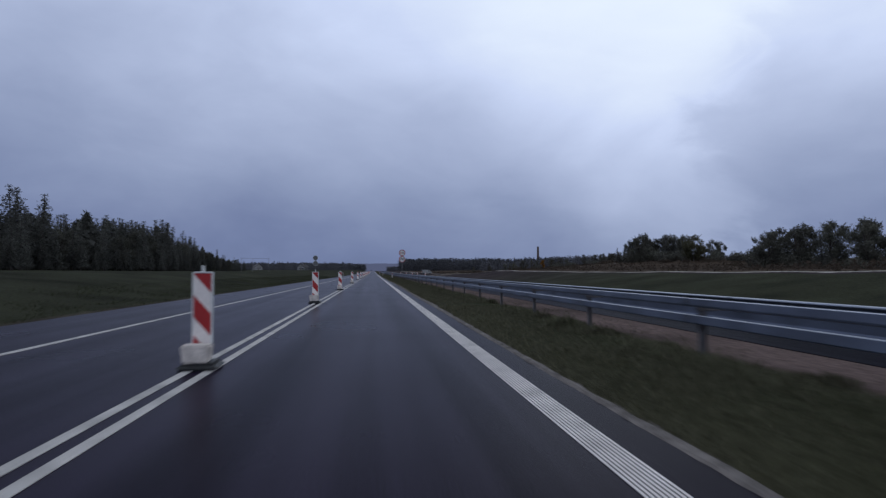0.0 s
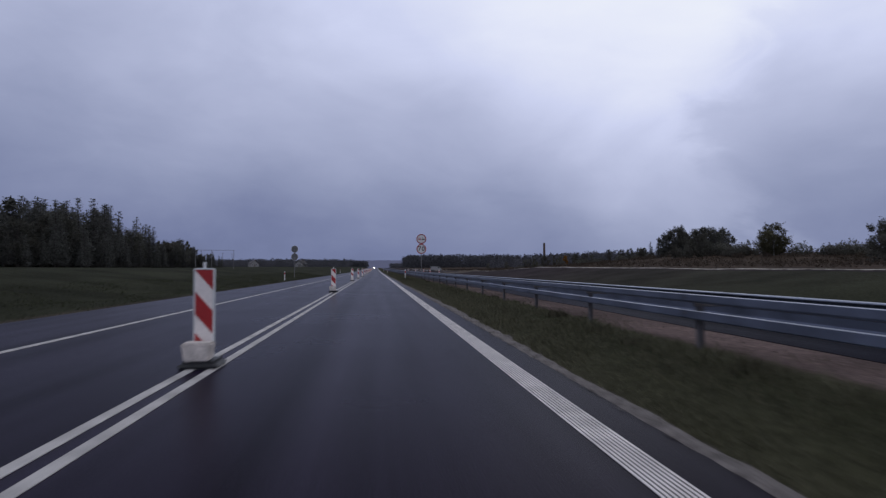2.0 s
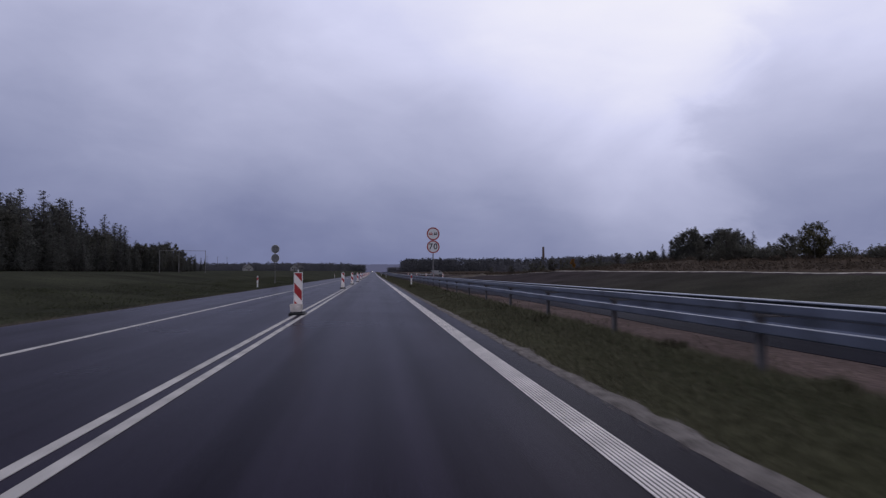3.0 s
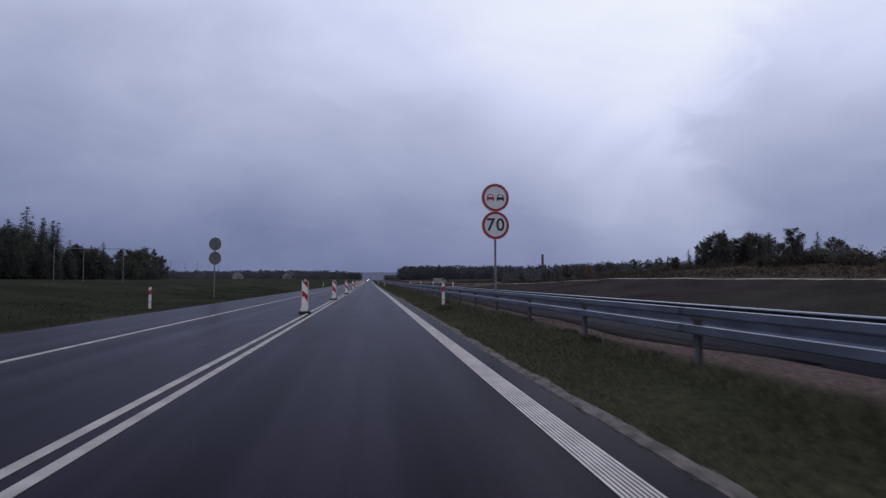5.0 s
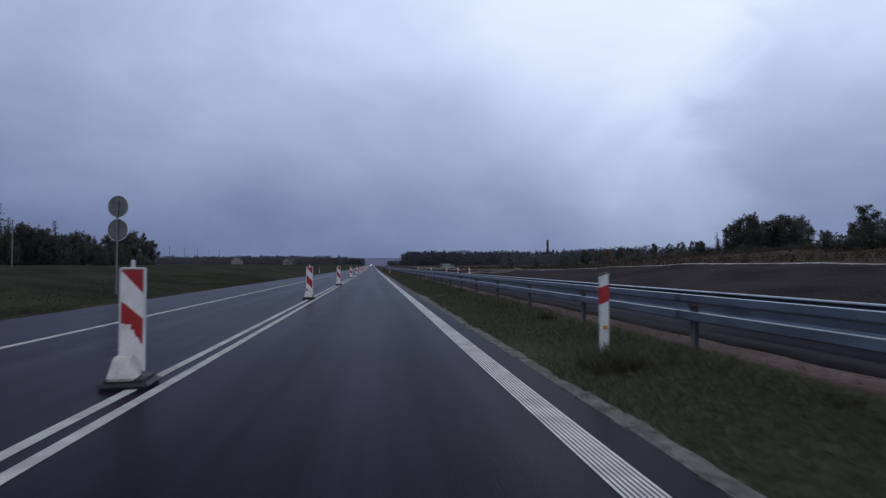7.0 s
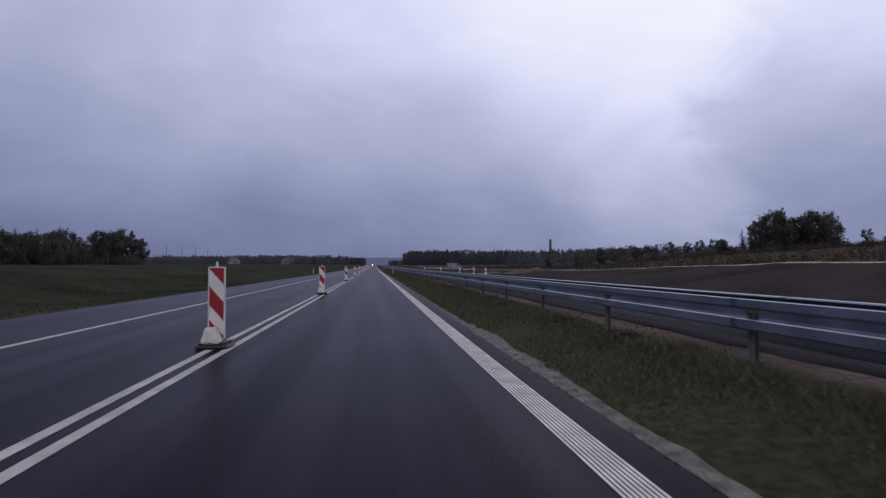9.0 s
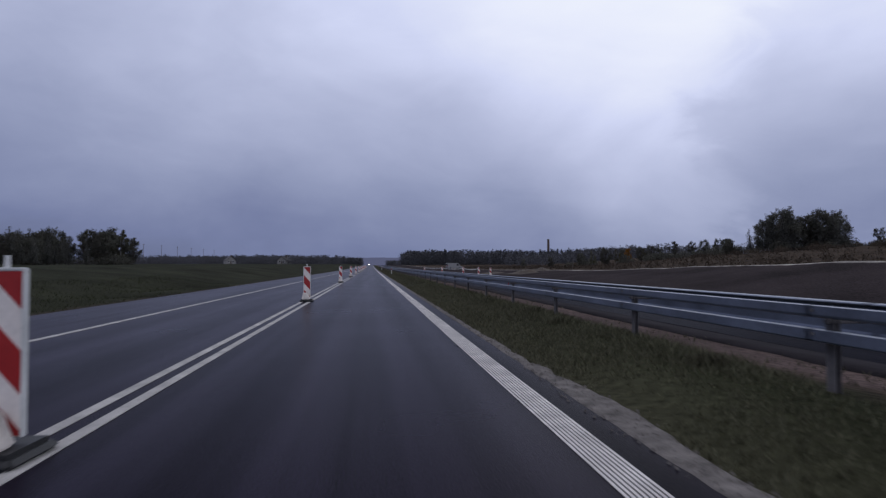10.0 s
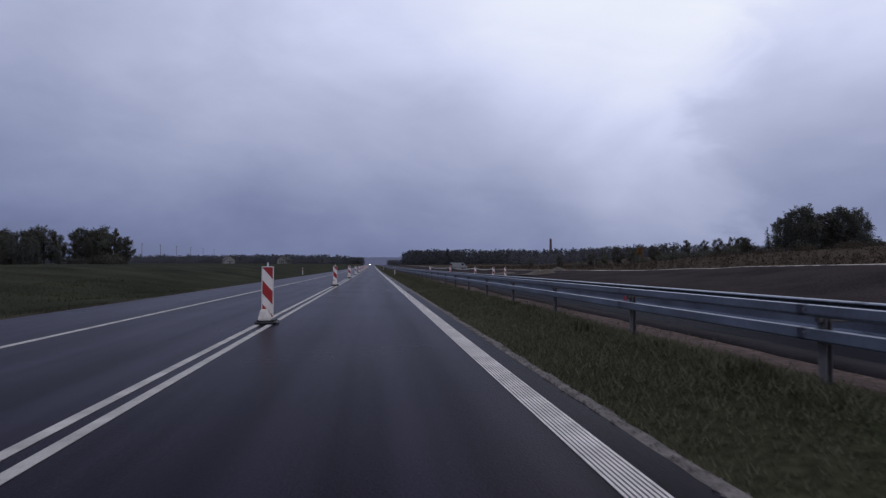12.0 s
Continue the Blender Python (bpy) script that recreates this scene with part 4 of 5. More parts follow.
def bush(seed, h, r, label, mat):
    rng = np.random.default_rng(seed)
    e = thing("bush", label, "bush", "bushes at the field edge")
    wood = [tapered([(0, 0, -0.3), (r * 0.4 * math.cos(a), r * 0.4 * math.sin(a), h * 0.6)], [0.03, 0.01], 5) for a in (0.3, 1.7, 3.1, 4.6)]
    v, f = join_lists(wood)
    part("stems", mesh_of("stems", v, f, M_BARK), None, e)
    pts, sizes = [], []
    for _ in range(420):
        a, q = rng.uniform(0, 2 * math.pi), rng.uniform(0, 1) ** 0.5
        top = h * (1 - 0.55 * q * q) * rng.uniform(0.75, 1.05)
        pts.append((r * q * math.cos(a), r * q * math.sin(a), rng.uniform(0.05, 1) * top))
        sizes.append(rng.uniform(0.09, 0.20) * h / 2.2)
    v, f = clumps(pts, sizes, rng, 3)
    part("crown", mesh_of("crown", v, f, mat, normals=soft_normals(v, (0, 0, h * 0.2), rng, 0.4, 0.4)), None, e)
    return e


def weed(seed, h, r, label):
    rng = np.random.default_rng(seed)
    e = thing("weed_tuft", label, "weed", "weeds along the guardrail")
    v, f = [], []
    for _ in range(150):
        a, q = rng.uniform(0, 2 * math.pi), rng.uniform(0, 1) ** 0.6 * r
        x, y, hh = q * math.cos(a), q * math.sin(a), h * rng.uniform(0.4, 1.0) * (1 - 0.4 * q / r)
        b, ln, w = rng.uniform(0, 2 * math.pi), hh * rng.uniform(0.15, 0.5), rng.uniform(0.006, 0.016)
        c, s = math.cos(b + 1.57), math.sin(b + 1.57)
        mx, my = x + 0.4 * ln * math.cos(b), y + 0.4 * ln * math.sin(b)
        k = len(v)
        v += [(x - w * c, y - w * s, -0.03), (x + w * c, y + w * s, -0.03), (mx + w * c, my + w * s, hh * 0.6), (mx - w * c, my - w * s, hh * 0.6),
              (x + ln * math.cos(b), y + ln * math.sin(b), hh)]
        f += [(k, k + 1, k + 2), (k, k + 2, k + 3), (k + 3, k + 2, k + 4)]
    part("leaves", mesh_of("leaves", v, f, M_BLADE, normals=np.array([(0, 0, 1.0)] * len(v)) + rng.normal(0, 0.2, (len(v), 3))), None, e)
    return e


def set_tree(src, used, x, y, k=1.0, turn=0.0, sink=0.0):
    z = land(x, y) - sink
    if src not in used:
        used.add(src)
        src.matrix_basis = pose(x, y, z, 0, 0, turn) @ Matrix.Scale(k, 4)
        return src
    o = copy_thing(src, pose(x, y, z, 0, 0, turn))
    o.scale = (k, k, k)
    return o


used = set()
SPRUCE = [conifer(s, 10, rr, "dark green spruce in a dense roadside wood", M_NEEDLE) for s, rr in ((11, 2.9), (12, 2.5), (13, 3.1), (14, 2.3))]
BROAD = [broadleaf(21, 10, 3.4, "dark green broadleaf tree with an uneven crown", M_LEAF), broadleaf(22, 10, 3.0, "dark green broadleaf tree with an uneven crown", M_LEAF, low=0.08),
         broadleaf(23, 10, 3.9, "broad dark leafy tree", M_LEAF, low=0.04, lobes=24)]
BIRCH = [broadleaf(31, 10, 2.3, "slim birch with yellowing leaves", M_LEAF_AUT, M_BIRCH, 0.12, 13), broadleaf(32, 10, 2.0, "slim birch with yellowing leaves", M_LEAF_AUT, M_BIRCH, 0.2, 11)]
BUSH = [bush(41, 2.4, 1.9, "dense dark green bush", M_LEAF), bush(42, 1.6, 1.6, "rusty brown bush of autumn weeds", M_DRY)]
BUSHY_BIRCH = broadleaf(34, 10, 4.4, "bushy birch with thinning yellow-green leaves", M_LEAF_AUT, M_BIRCH, 0.05, 26)
ORANGE_TREE = broadleaf(33, 10, 3.0, "small tree in full orange autumn colour", M_ORANGE)

WEED = [weed(61, 0.26, 0.28, "tuft of rank green weeds beside the guardrail"), weed(62, 0.17, 0.34, "tuft of rank green weeds beside the guardrail")]
rng = np.random.default_rng(9)
for i in range(64):
    y = 12 + 1.95 * i + rng.uniform(-1, 1)
    set_tree(WEED[i % 2], used, rng.normal(3.70, 0.16), y, rng.uniform(0.45, 0.95), rng.uniform(0, 360))
for y, x, k in ((22.6, 3.5, 1.2), (121.2, 3.6, 0.9), (118.9, 3.4, 0.8)):
    set_tree(WEED[0], used, x, y, k, 40)

# roadside wood on the rise beyond the far verge
rng = np.random.default_rng(5)
for i in range(205):
    y = rng.uniform(62, 196)
    depth = rng.uniform(0, 1) ** 1.2 * 15
    x = -(43 + depth) + 3.0 * math.sin(y * 0.11)
    h = rng.uniform(0.84, 1.03) * float(np.interp(y, [60, 85, 102, 118, 150, 160, 170, 176, 182, 189, 193, 196], [0.88, 0.82, 0.84, 0.95, 1.10, 1.12, 0.92, 0.62, 0.46, 0.46, 0.62, 0.60])) + 0.004 * depth
    src = SPRUCE[rng.integers(0, 4)] if rng.uniform() < (0.88 if y < 172 else 0.05) else (BIRCH[rng.integers(0, 2)] if rng.uniform() < 0.06 else BROAD[rng.integers(0, 3)])
    set_tree(src, used, x, y, h * (0.74 if src in BROAD else 1.0), rng.uniform(0, 360))
for i in range(80):
    y = 64 + 1.63 * i + rng.uniform(-1, 1)
    set_tree(SPRUCE[rng.integers(0, 4)], used, -41.0 + 3.0 * math.sin(y * 0.11) + rng.uniform(-2.0, 1.0), y, rng.uniform(0.3, 0.62) * (0.6 if y > 174 else 1.0), rng.uniform(0, 360))
for x, y, k in ((-45, 92, 1.06), (-47, 94.5, 1.15), (-44.5, 96.5, 1.08), (-49, 98, 1.16), (-46, 99.5, 1.03), (-51, 96, 1.14), (-53, 101, 1.12)):
    set_tree(SPRUCE[int(y) % 4], used, x, y, k, 37 * y)
# second grove, further on
for i in range(70):
    a = rng.uniform(0, 1)
    x, y = -94 - 80 * a + rng.uniform(-5, 5), 342 - 58 * a + rng.uniform(-14, 14)
    set_tree(BROAD[rng.integers(0, 3)] if rng.uniform() < 0.8 else BIRCH[0], used, x, y, rng.uniform(0.92, 1.10) * (1.22 - 0.75 * max(0.0, min(a, 0.6) - 0.16)), rng.uniform(0, 360))
for x, y, k in ((-89.5, 343, 0.98), (-92, 346, 1.08), (-91, 338, 0.92)):
    set_tree(BROAD[1], used, x, y, k, 31 * y)
# trees over the bare bank, group by group: tall stand, low stand, birch and round tree, near stand, small far trees
KINDS = BROAD + [BIRCH[0], SPRUCE[2], BUSHY_BIRCH]
for x, y, k, which in ((112, 270, 0.72, 4), (116, 272, 0.92, 4), (119, 270, 1.04, 4), (124, 273, 1.30, 2), (127, 276, 1.36, 0), (131, 279, 1.20, 2), (136, 278, 1.22, 1), (139, 276, 1.30, 2),
                       (144, 280, 1.36, 0), (149, 283, 1.32, 2), (155, 286, 1.22, 0), (118, 271, 1.10, 4), (121, 268, 1.18, 4), (126.5, 271, 1.42, 4), (129, 273, 1.05, 1), (137, 273, 1.34, 4), (141, 272, 1.30, 4), (147, 277, 1.38, 4), (152, 280, 1.24, 4),
                       (121, 277, 1.05, 1), (134, 284, 1.10, 2), (147, 288, 1.20, 1),
                       (112, 314, 0.60, 1), (116, 309, 0.52, 0), (119, 306, 0.55, 2), (122, 302, 0.56, 0), (121, 296, 0.53, 2), (118, 291, 0.50, 1), (115, 286, 0.48, 2), (113, 281, 0.44, 0),
                       (83.9, 157.2, 0.69, 5), (86.5, 158.5, 0.42, 5), (77, 174.5, 0.72, 1), (79, 177, 0.50, 2), (74, 173, 0.42, 0), (89.4, 183.7, 0.62, 4), (83, 181, 0.40, 2), (72, 177, 0.36, 1),
                       (82, 125, 0.72, 2), (85, 128, 0.80, 1), (89, 126, 0.86, 0), (93, 129, 0.92, 2), (97, 126, 1.0, 1), (102, 130, 1.0, 2), (107, 127, 1.05, 0), (86, 133, 0.7, 0), (92, 135, 0.85, 2),
                       (99, 136, 0.9, 1), (112, 131, 1.1, 2), (118, 128, 1.1, 1), (125, 132, 1.1, 0), (90, 120, 0.8, 4), (100, 120, 0.95, 1), (110, 121, 1.0, 2),
                       (58, 266, 0.40, 1), (63, 270, 0.46, 3), (68, 272, 0.52, 2), (73, 276, 0.50, 3), (77, 281, 0.46, 1), (86, 287, 0.48, 2), (91, 290, 0.50, 0), (95, 292, 0.42, 1), (54, 280, 0.34, 2),
                       (48, 290, 0.30, 0), (65, 284, 0.42, 0), (84, 281, 0.40, 3), (126, 240, 0.55, 1), (131, 236, 0.62, 3), (136, 233, 0.85, 2), (141, 236, 0.8, 0)):
    set_tree(KINDS[which], used, x, y, k, rng.uniform(0, 360))
set_tree(ORANGE_TREE, used, 81, 285.5, 0.46, 40)
for x0, x1, y0, y1, n, kmin, kmax in ((113, 158, 266, 278, 18, 1.2, 2.0), (113, 123, 284, 312, 8, 0.9, 1.5), (72, 92, 172, 186, 12, 0.7, 1.5), (86, 112, 146, 160, 14, 0.9, 1.5),
                                      (76, 84, 157, 168, 5, 0.8, 1.4), (80, 125, 116, 128, 16, 1.0, 1.8), (56, 96, 262, 288, 16, 0.7, 1.3), (122, 140, 228, 236, 6, 1.0, 1.5)):
    for i in range(n):
        set_tree(BUSH[0], used, rng.uniform(x0, x1), rng.uniform(y0, y1), rng.uniform(kmin, kmax), rng.uniform(0, 360))
for i in range(40):
    a = rng.uniform(0, 1)
    set_tree(BUSH[0], used, -87 - 86 * a + rng.uniform(-3, 3), 331 - 58 * a + rng.uniform(-6, 6), rng.uniform(1.3, 2.3), rng.uniform(0, 360))
for i in range(46):
    y = rng.uniform(60, 260)
    set_tree(BUSH[1], used, rng.uniform(58, 78) + 0.1 * y, y, rng.uniform(0.5, 1.0), rng.uniform(0, 360))


def far_wood(name, label, spots, seed, mat, hmin, hmax, per=120, pointed=0.25, bit=0.044):
    """A distant wood: many ragged crowns too far off to count."""
    rg = np.random.default_rng(seed)
    v, f, nn = [], [], []
    for x, y in spots:
        h = rg.uniform(hmin, hmax)
        z0 = land(x, y)
        w = h * rg.uniform(0.28, 0.50)
        tip = rg.uniform() < pointed
        for _ in range(per):
            a, t = rg.uniform(0, 2 * math.pi), rg.uniform(0, 1)
            rr = w * ((1 - t) ** 0.8 if tip else math.sqrt(max(0.0, 1 - (1.6 * t - 0.75) ** 2))) * rg.uniform(0.3, 1.0)
            c = np.array([x + rr * math.cos(a), y + rr * math.sin(a), z0 + h * t])
            q = rg.normal(0, h * bit, (3, 3)) + c
            k = len(v)
            v += [tuple(p) for p in q]
            f.append((k, k + 1, k + 2))
        nn.append(soft_normals(v[-3 * per:], (x, y, z0 + 0.4 * h), rg, 0.35, 0.3))
    return tagged(new(name, mesh_of(name, v, f, mat, normals=np.concatenate(nn))), label, "wood", kind="stuff")


rg = np.random.default_rng(76)
for y0, y1, hmin, hmax, n in ((60, 112, 6.6, 8.4, 60), (112, 150, 8.0, 10.0, 50), (150, 168, 8.2, 9.8, 26), (168, 178, 6.0, 7.4, 16), (178, 196, 3.2, 4.4, 16)):
    far_wood("inner_wood", "close dark spruces inside the roadside wood", [(-rg.uniform(50, 84) + 3.0 * math.sin((y0 + y1) * 0.055), rg.uniform(y0, y1)) for _ in range(n)],
             int(y0), M_NEEDLE, hmin, hmax, 420, 0.85, 0.034)
rg = np.random.default_rng(77)
# the woods in M_FAR carry their haze in the leaf colour
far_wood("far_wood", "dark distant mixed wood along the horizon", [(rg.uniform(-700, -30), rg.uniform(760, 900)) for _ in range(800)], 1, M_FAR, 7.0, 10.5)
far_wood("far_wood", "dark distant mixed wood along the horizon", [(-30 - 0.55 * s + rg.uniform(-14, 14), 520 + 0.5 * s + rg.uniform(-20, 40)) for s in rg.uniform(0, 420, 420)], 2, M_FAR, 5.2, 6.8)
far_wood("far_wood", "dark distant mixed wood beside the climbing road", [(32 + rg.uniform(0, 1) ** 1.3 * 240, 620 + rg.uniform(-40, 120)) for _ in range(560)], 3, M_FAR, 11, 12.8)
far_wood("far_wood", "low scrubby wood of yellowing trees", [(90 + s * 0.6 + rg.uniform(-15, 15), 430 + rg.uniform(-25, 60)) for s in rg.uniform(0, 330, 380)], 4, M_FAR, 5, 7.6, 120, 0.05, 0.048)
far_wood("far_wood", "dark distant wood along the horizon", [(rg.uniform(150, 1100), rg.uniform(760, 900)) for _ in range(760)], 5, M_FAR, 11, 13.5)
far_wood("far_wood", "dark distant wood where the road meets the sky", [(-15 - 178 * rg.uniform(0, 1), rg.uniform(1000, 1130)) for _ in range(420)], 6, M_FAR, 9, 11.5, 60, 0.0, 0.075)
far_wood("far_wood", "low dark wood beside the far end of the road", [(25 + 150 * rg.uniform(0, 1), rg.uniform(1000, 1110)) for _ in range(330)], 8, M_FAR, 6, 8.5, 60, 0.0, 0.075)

# wooded ridge some three kilometres off, its haze a faint glow of the surface
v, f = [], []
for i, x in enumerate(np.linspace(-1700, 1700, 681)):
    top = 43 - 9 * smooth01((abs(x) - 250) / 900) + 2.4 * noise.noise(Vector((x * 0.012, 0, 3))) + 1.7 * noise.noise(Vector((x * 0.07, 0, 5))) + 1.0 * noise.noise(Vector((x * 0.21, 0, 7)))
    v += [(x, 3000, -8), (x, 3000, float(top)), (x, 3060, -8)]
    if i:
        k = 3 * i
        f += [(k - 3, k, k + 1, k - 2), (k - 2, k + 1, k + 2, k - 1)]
tagged(new("backdrop", mesh_of("backdrop", v, f, M_RIDGE)), "wooded ridge along the horizon, its blue-grey haze painted as a glow", "backdrop", kind="structure")


rg = np.random.default_rng(78)
far_wood("dry_scrub", "rusty brown weeds and scrub over the bank", [(29.5 + 70 * rg.uniform(0, 1) ** 1.2, rg.uniform(20, 330)) for _ in range(4200)], 7, M_DRY, 0.3, 0.8, 16, 0.0, 0.13)

# ---------------------------------------------------------------- far objects
def chimney(x, y, h):
    e = thing("factory_chimney", "tall dark factory chimney far over the trees", "chimney")
    bm = bmesh.new()
    tube(bm, (0, 0, 0), (0, 0, h), 3.2, 2.3, 20)
    part("shaft", bm, M_BRICK, e)
    bm = bmesh.new()
    tube(bm, (0, 0, h - 1.6), (0, 0, h + 0.1), 2.5, 2.55, 20)
    part("collar", bm, M_CONCRETE, e)
    e.location = (x, y, land(x, y) - 1)


chimney(380, 1334, 55.0)


def mast(x, y, h):
    e = thing("utility_pole", "thin wooden utility pole with a crossarm far across the field", "pole", "line of poles")
    bm = bmesh.new()
    tube(bm, (0, 0, -1), (0, 0, h), 0.22, 0.14, 8)
    part("pole", bm, M_WOOD, e)
    part("crossarm", boxed(-1.1, 1.1, -0.08, 0.08, h - 0.9, h - 0.7), M_WOOD, e)
    for s in (-0.95, 0.95):
        bm = bmesh.new()
        tube(bm, (s, 0, h - 0.7), (s, 0, h - 0.4), 0.07, 0.04, 6)
        part("insulator", bm, M_PLASTIC, e)
    e.matrix_basis = pose(x, y, land(x, y), 0, 0, 10)
    return e


m0 = mast(-214, 645, 19)
for k in range(1, 7):
    copy_thing(m0, pose(-214 + 2 * k, 645 + 42 * k, land(-214, 645 + 42 * k), 0, 0, 10))


def house(x, y, w, d, h, roof_h, turn):
    e = thing("house", "small pale house with a dark gabled roof far across the field", "house")
    bm = extrude_outline([(-w / 2, -0.5), (w / 2, -0.5), (w / 2, h), (0, h + roof_h), (-w / 2, h)], -d / 2, d / 2)
    part("wall", bm, M_WALL, e)
    o = 0.4
    for s in (-1, 1):
        pts = [(0, h + roof_h + 0.25), (s * (w / 2 + o), h - o * roof_h / (w / 2) + 0.25), (s * (w / 2 + o), h - o * roof_h / (w / 2) + 0.05), (0, h + roof_h + 0.05)]
        part("roof", extrude_outline(pts, -d / 2 - o, d / 2 + o), M_ROOF, e)
    for sx in (-w * 0.22, w * 0.22):
        win = part("window", boxed(sx - 0.6, sx + 0.6, -d / 2 - 0.06, -d / 2 + 0.02, 1.0, 2.3), M_PLASTIC, e)
        part("pane", boxed(sx - 0.5, sx + 0.5, -d / 2 - 0.08, -d / 2 - 0.05, 1.1, 2.2), M_GLASS, win)
    part("door", boxed(-0.5, 0.5, -d / 2 - 0.07, -d / 2 + 0.02, 0, 2.1), M_WOOD, e)
    part("chimney", boxed(w * 0.12, w * 0.12 + 0.7, -0.35, 0.35, h + roof_h * 0.5, h + roof_h + 1.0), M_BRICK, e)
    e.matrix_basis = pose(x, y, land(x, y), 0, 0, turn)


house(-104.5, 560, 7, 8, 2.6, 2.8, 25)
house(-61, 536, 7, 9, 2.6, 2.8, -20)


def field_frame(x, y, turn):
    e = thing("field_frame", "empty steel frame of three posts and a top bar on the grass rise", "frame")
    for px in (-2.5, -0.4, 2.5):
        bm = bmesh.new()
        tube(bm, (px, 0, -0.6), (px, 0, 2.6), 0.03, 0.03, 8)
        part("post", bm, M_ZINC_DARK, e)
    bm = bmesh.new()
    tube(bm, (-2.55, 0, 2.6), (2.55, 0, 2.6), 0.024, 0.024, 8)
    part("top_bar", bm, M_ZINC_DARK, e)
    e.matrix_basis = pose(x, y, land(x, y), 0, 0, turn)


field_frame(-22.3, 126, 6)


def sand_heap(x, y, r, h, seed):
    """A low loose heap on an uneven outline."""
    bm = bmesh.new()
    bmesh.ops.create_grid(bm, x_segments=22, y_segments=22, size=1.0)
    for vv in bm.verts:
        d = math.hypot(vv.co.x, vv.co.y)
        k = max(0.0, 1 - d) ** 1.2
        n = noise.noise(Vector((vv.co.x * 2.3 + seed, vv.co.y * 2.3, 0)))
        vv.co = Vector((vv.co.x * r, vv.co.y * r * 0.7, h * k * (1 + 0.6 * n) - 0.12))
    me = finish(bm, "sand_heap", M_SAND, True)
    o = thing("sand_heap", "low heap of pale sand dumped beside the carriageway", "sand heap", data=me)
    o.location = (x, y, land(x, y))


sand_heap(22.3, 191, 3.2, 0.65, 3)
sand_heap(26.5, 198, 2.6, 0.6, 5)
sand_heap(20.5, 204, 3.0, 0.4, 8)


def stake(x, y, h):
    bm = boxed(-0.02, 0.02, -0.02, 0.02, -0.2, h, bevel=0.005)
    e = thing("stake", "weathered grey wooden survey stake in the ground", "stake", "stakes by the heaps")
    part("post", bm, M_WOOD, e)
    e.location = (x, y, land(x, y))


for x, y, h in ((23.8, 188, 1.5), (20.2, 186, 1.1), (27.5, 186, 1.4)):
    stake(x, y, h)


def barrier_tape(a, b, za, zb):
    """A white tape slung between two panels, sagging a little."""
    n, v, f = 12, [], []
    for i in range(n + 1):
        t = i / n
        sag = 0.16 * 4 * t * (1 - t)
        x, y, z = a[0] + (b[0] - a[0]) * t, a[1] + (b[1] - a[1]) * t, za + (zb - za) * t - sag
        v += [(x, y, z), (x, y + 0.003, z + 0.05)]
    f = [(2 * i, 2 * i + 1, 2 * i + 3, 2 * i + 2) for i in range(n)]
    thing("barrier_tape", "white barrier tape slung between traffic panels", "tape", "tapes between panels", data=mesh_of("barrier_tape", v, f, M_PLASTIC))


TAPED = [(8.9, 206), (9.9, 190), (11.0, 178), (12.1, 173.7)]
for a, b in zip(TAPED[:-1], TAPED[1:]):
    barrier_tape(a, b, road2_z(*a) + 1.02, road2_z(*b) + 1.02)


def parked_van(x, y, turn):
    e = thing("van", "white works van parked on bare ground beside the road", "van")
    side = [(-2.6, 0.45), (2.5, 0.45), (2.55, 0.95), (1.9, 1.15), (1.35, 1.95), (1.1, 2.05), (-2.55, 2.1), (-2.62, 2.0)]
    bm = extrude_outline(side, -0.95, 0.95)
    bmesh.ops.bevel(bm, geom=list(bm.edges), offset=0.05, segments=2, affect="EDGES")
    part("body", bm, M_VAN, e)
    part("windscreen", extrude_outline([(1.86, 1.20), (1.90, 1.20), (1.40, 1.90), (1.36, 1.90)], -0.78, 0.78), M_GLASS, e)
    for s in (-1, 1):
        part("side_window", boxed(0.55, 1.25, s * 0.955 - 0.012, s * 0.955 + 0.012, 1.25, 1.8), M_GLASS, e)
        part("tail_lamp", boxed(-2.66, -2.60, s * 0.8 - 0.08, s * 0.8 + 0.08, 0.95, 1.35), M_RED, e)
        for wx in (-1.65, 1.6):
            bm = bmesh.new()
            tube(bm, (wx, s * 0.72, 0.34), (wx, s * 0.96, 0.34), 0.34, 0.34, 18)
            w = part("wheel", bm, M_RUBBER, e)
            bm = bmesh.new()
            tube(bm, (wx, s * 0.955, 0.34), (wx, s * 0.972, 0.34), 0.2, 0.18, 14)
            part("rim", bm, M_ZINC, w)
    part("rear_window", boxed(-2.66, -2.60, -0.7, 0.7, 1.35, 1.8), M_GLASS, e)
    part("bumper", boxed(-2.72, -2.58, -0.9, 0.9, 0.45, 0.62, bevel=0.02), M_RUBBER, e)
    e.matrix_basis = pose(x, y, land(x, y), 0, 0, turn) @ Matrix.Scale(0.9, 4)


parked_van(24.5, 281, 14)


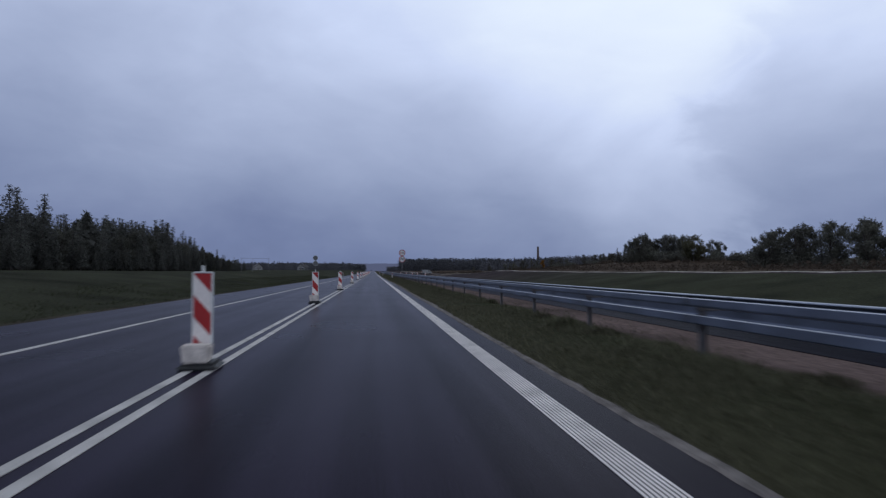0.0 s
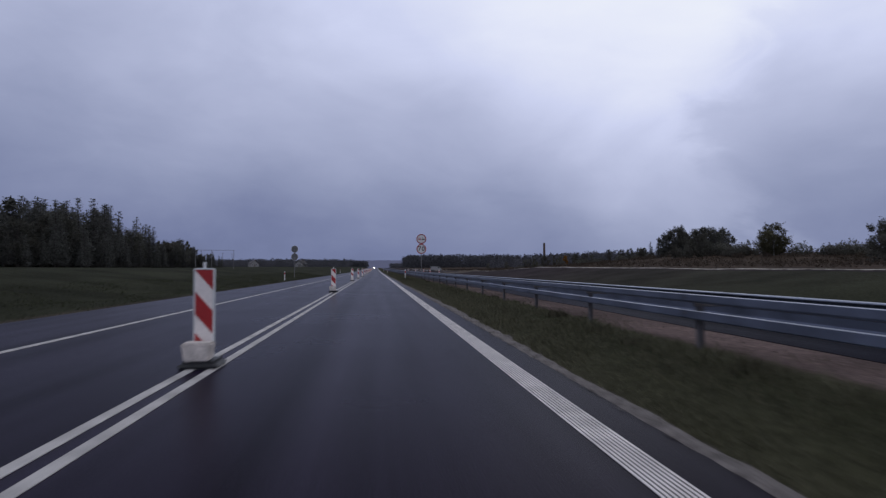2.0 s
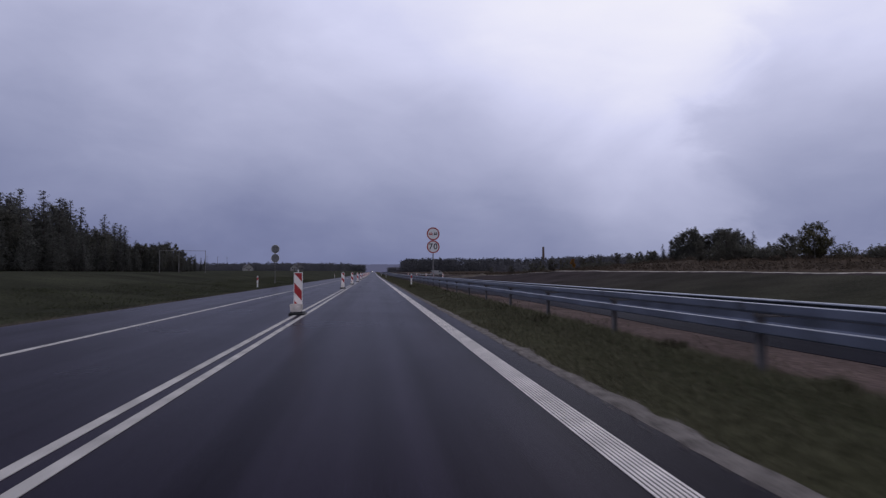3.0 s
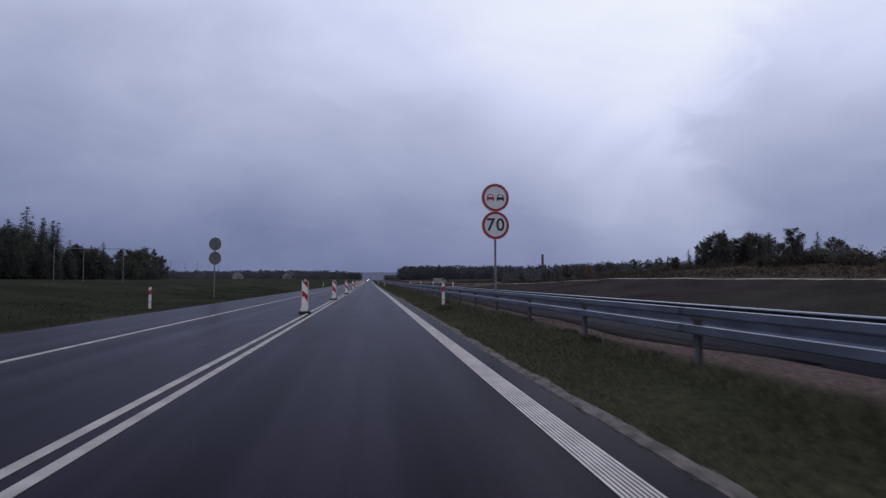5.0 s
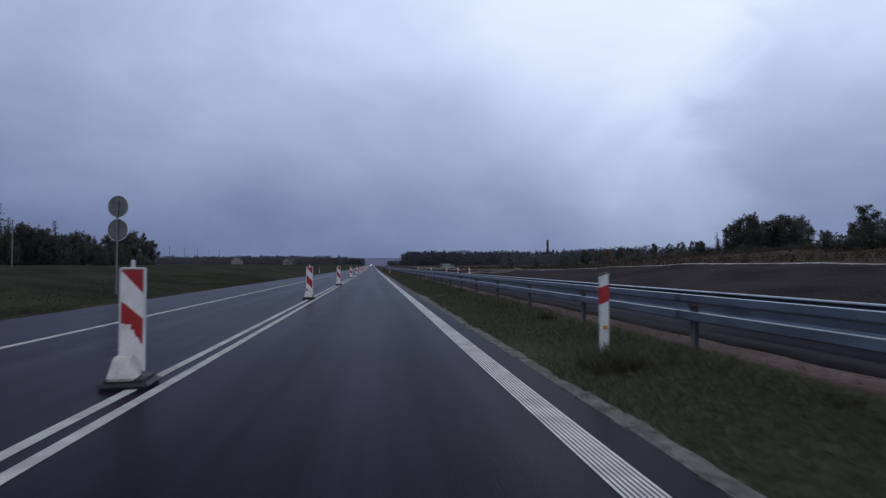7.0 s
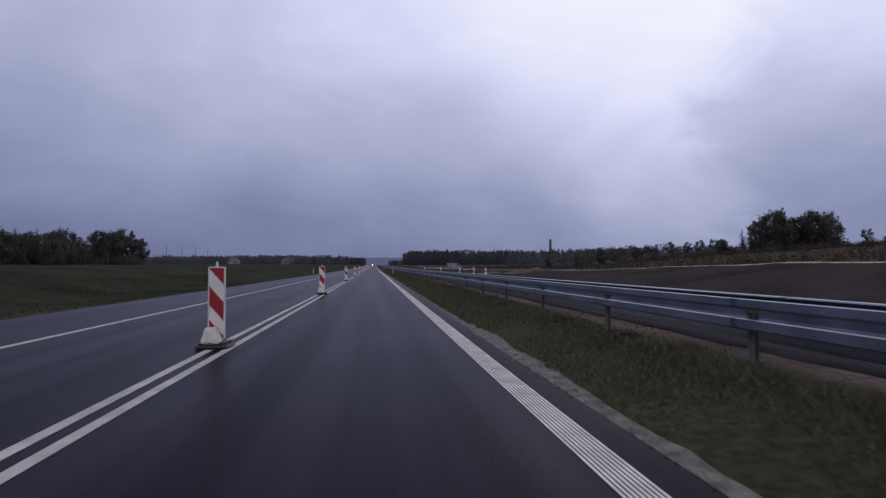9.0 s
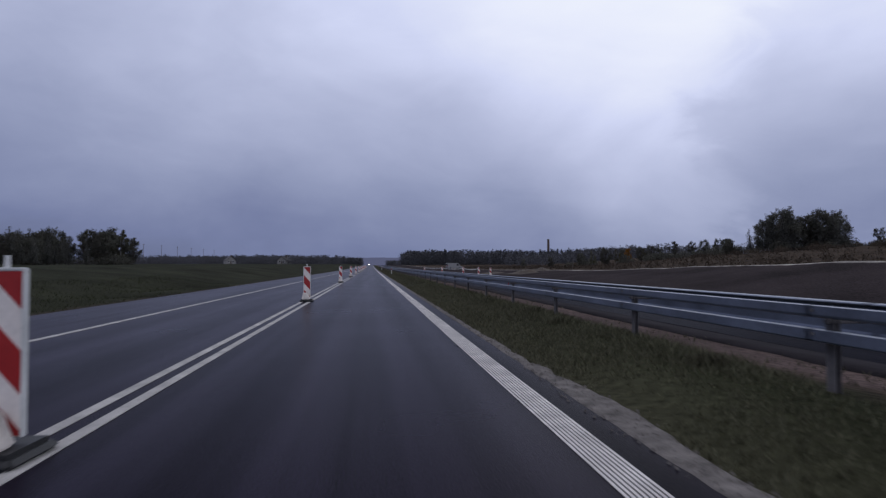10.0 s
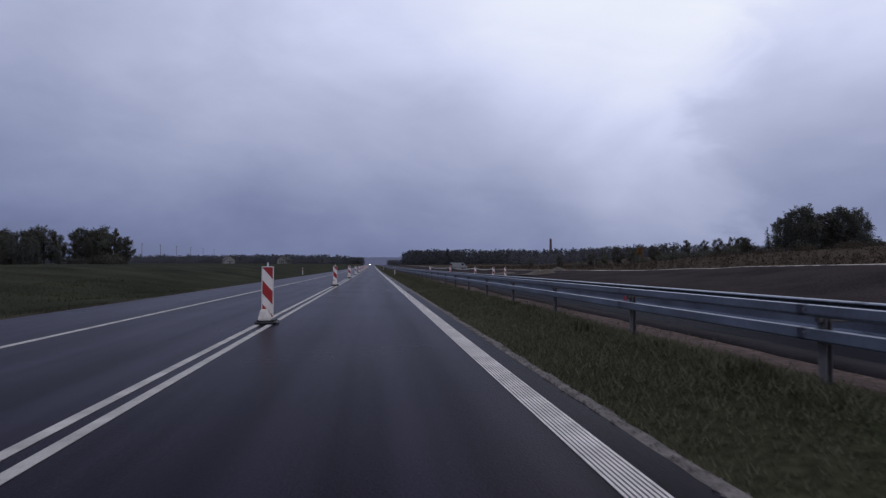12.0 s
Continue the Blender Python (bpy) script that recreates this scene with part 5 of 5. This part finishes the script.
def far_car(x, y):
    e = thing("car", "dark oncoming car with lit headlamps far down the road", "car")
    prof = [(-0.85, 0.35), (0.85, 0.35), (0.88, 0.8), (0.78, 0.98), (0.62, 1.42), (-0.62, 1.42), (-0.78, 0.98), (-0.88, 0.8)]
    bm = extrude_outline(prof, -1.2, 2.6)
    part("body", bm, M_CAR, e)
    part("bonnet", extrude_outline([(-0.85, 0.35), (0.85, 0.35), (0.86, 0.8), (0.74, 0.95), (-0.74, 0.95), (-0.86, 0.8)], -2.1, -1.2), M_CAR, e)
    part("windscreen", boxed(-0.58, 0.58, -1.23, -1.19, 0.98, 1.36), M_GLASS, e)
    for sx in (-0.62, 0.62):
        bm = bmesh.new()
        bmesh.ops.create_uvsphere(bm, u_segments=12, v_segments=8, radius=0.16, matrix=Matrix.Translation((sx, -2.1, 0.68)))
        part("headlamp", bm, M_LAMP, e, "lit headlamp")
        for sy in (-1.4, 1.7):
            bm = bmesh.new()
            tube(bm, (sx * 1.3 - 0.1, sy, 0.32), (sx * 1.3 + 0.1, sy, 0.32), 0.32, 0.32, 16)
            part("wheel", bm, M_RUBBER, e)
    e.matrix_basis = pose(x, y, road_z(x, y))


far_car(-2.9, 930)


# ---------------------------------------------------------------- grass
def blades(name, label, x0, x1, y0, y1, n, hmin, hmax, seed, mat, median=False, sparse=0.0):
    """Short rough grass: narrow bent blades in drifts, shorter and sparser over thin ground."""
    rg = np.random.default_rng(seed)
    xs, ys = rg.uniform(x0, x1, n), rg.uniform(y0, y1, n)
    v, f, nn = [], [], []
    for x, y in zip(xs, ys):
        q = noise.noise(Vector((x * 0.7, y * 0.5, 9)))
        if q < rg.uniform(-0.75, -0.05) + sparse or (median and x < tar_edge(y) + gravel_width(y) * rg.uniform(0.5, 1.05)):
            continue
        h = rg.uniform(hmin, hmax) * (1 + 0.6 * q)
        a, w, ln = rg.uniform(0, 2 * math.pi), rg.uniform(0.005, 0.012), h * rg.uniform(0.3, 1.1)
        c, s = math.cos(a), math.sin(a)
        z = land_rough(x, y) - 0.01
        b = rg.uniform(0, 2 * math.pi)
        k = len(v)
        v += [(x - w * c, y - w * s, z), (x + w * c, y + w * s, z), (x + ln * math.cos(b), y + ln * math.sin(b), z + h)]
        f.append((k, k + 1, k + 2))
        nn += [(rg.normal(0, 0.25), rg.normal(0, 0.25), 1.0)] * 3
    return tagged(new(name, mesh_of(name, v, f, mat, normals=nn)), label, "grass", kind="stuff")


blades("grass", "short dark green grass of the median verge", 1.86, 4.05, 8, 140, 230000, 0.025, 0.085, 3, M_BLADE, True)
blades("grass", "short dark green grass farther along the median verge", 1.86, 4.05, 140, 260, 70000, 0.03, 0.085, 5, M_BLADE, True)
blades("grass", "short dark green grass of the outer verge", -14.0, -8.25, 14, 150, 60000, 0.04, 0.11, 4, M_BLADE_DARK)
blades("grass", "sparse tufts of grass on the sandy strip", 4.0, 5.9, 8, 260, 22000, 0.02, 0.08, 8, M_BLADE, sparse=0.35)
blades("grass", "taller grass round the foot of the delineator post", 2.40, 2.95, 97.1, 97.9, 1000, 0.12, 0.26, 11, M_BLADE, sparse=-0.6)
blades("grass", "rank longer grass along the foot of the guardrail", 3.35, 4.05, 8, 260, 60000, 0.05, 0.16, 6, M_BLADE)
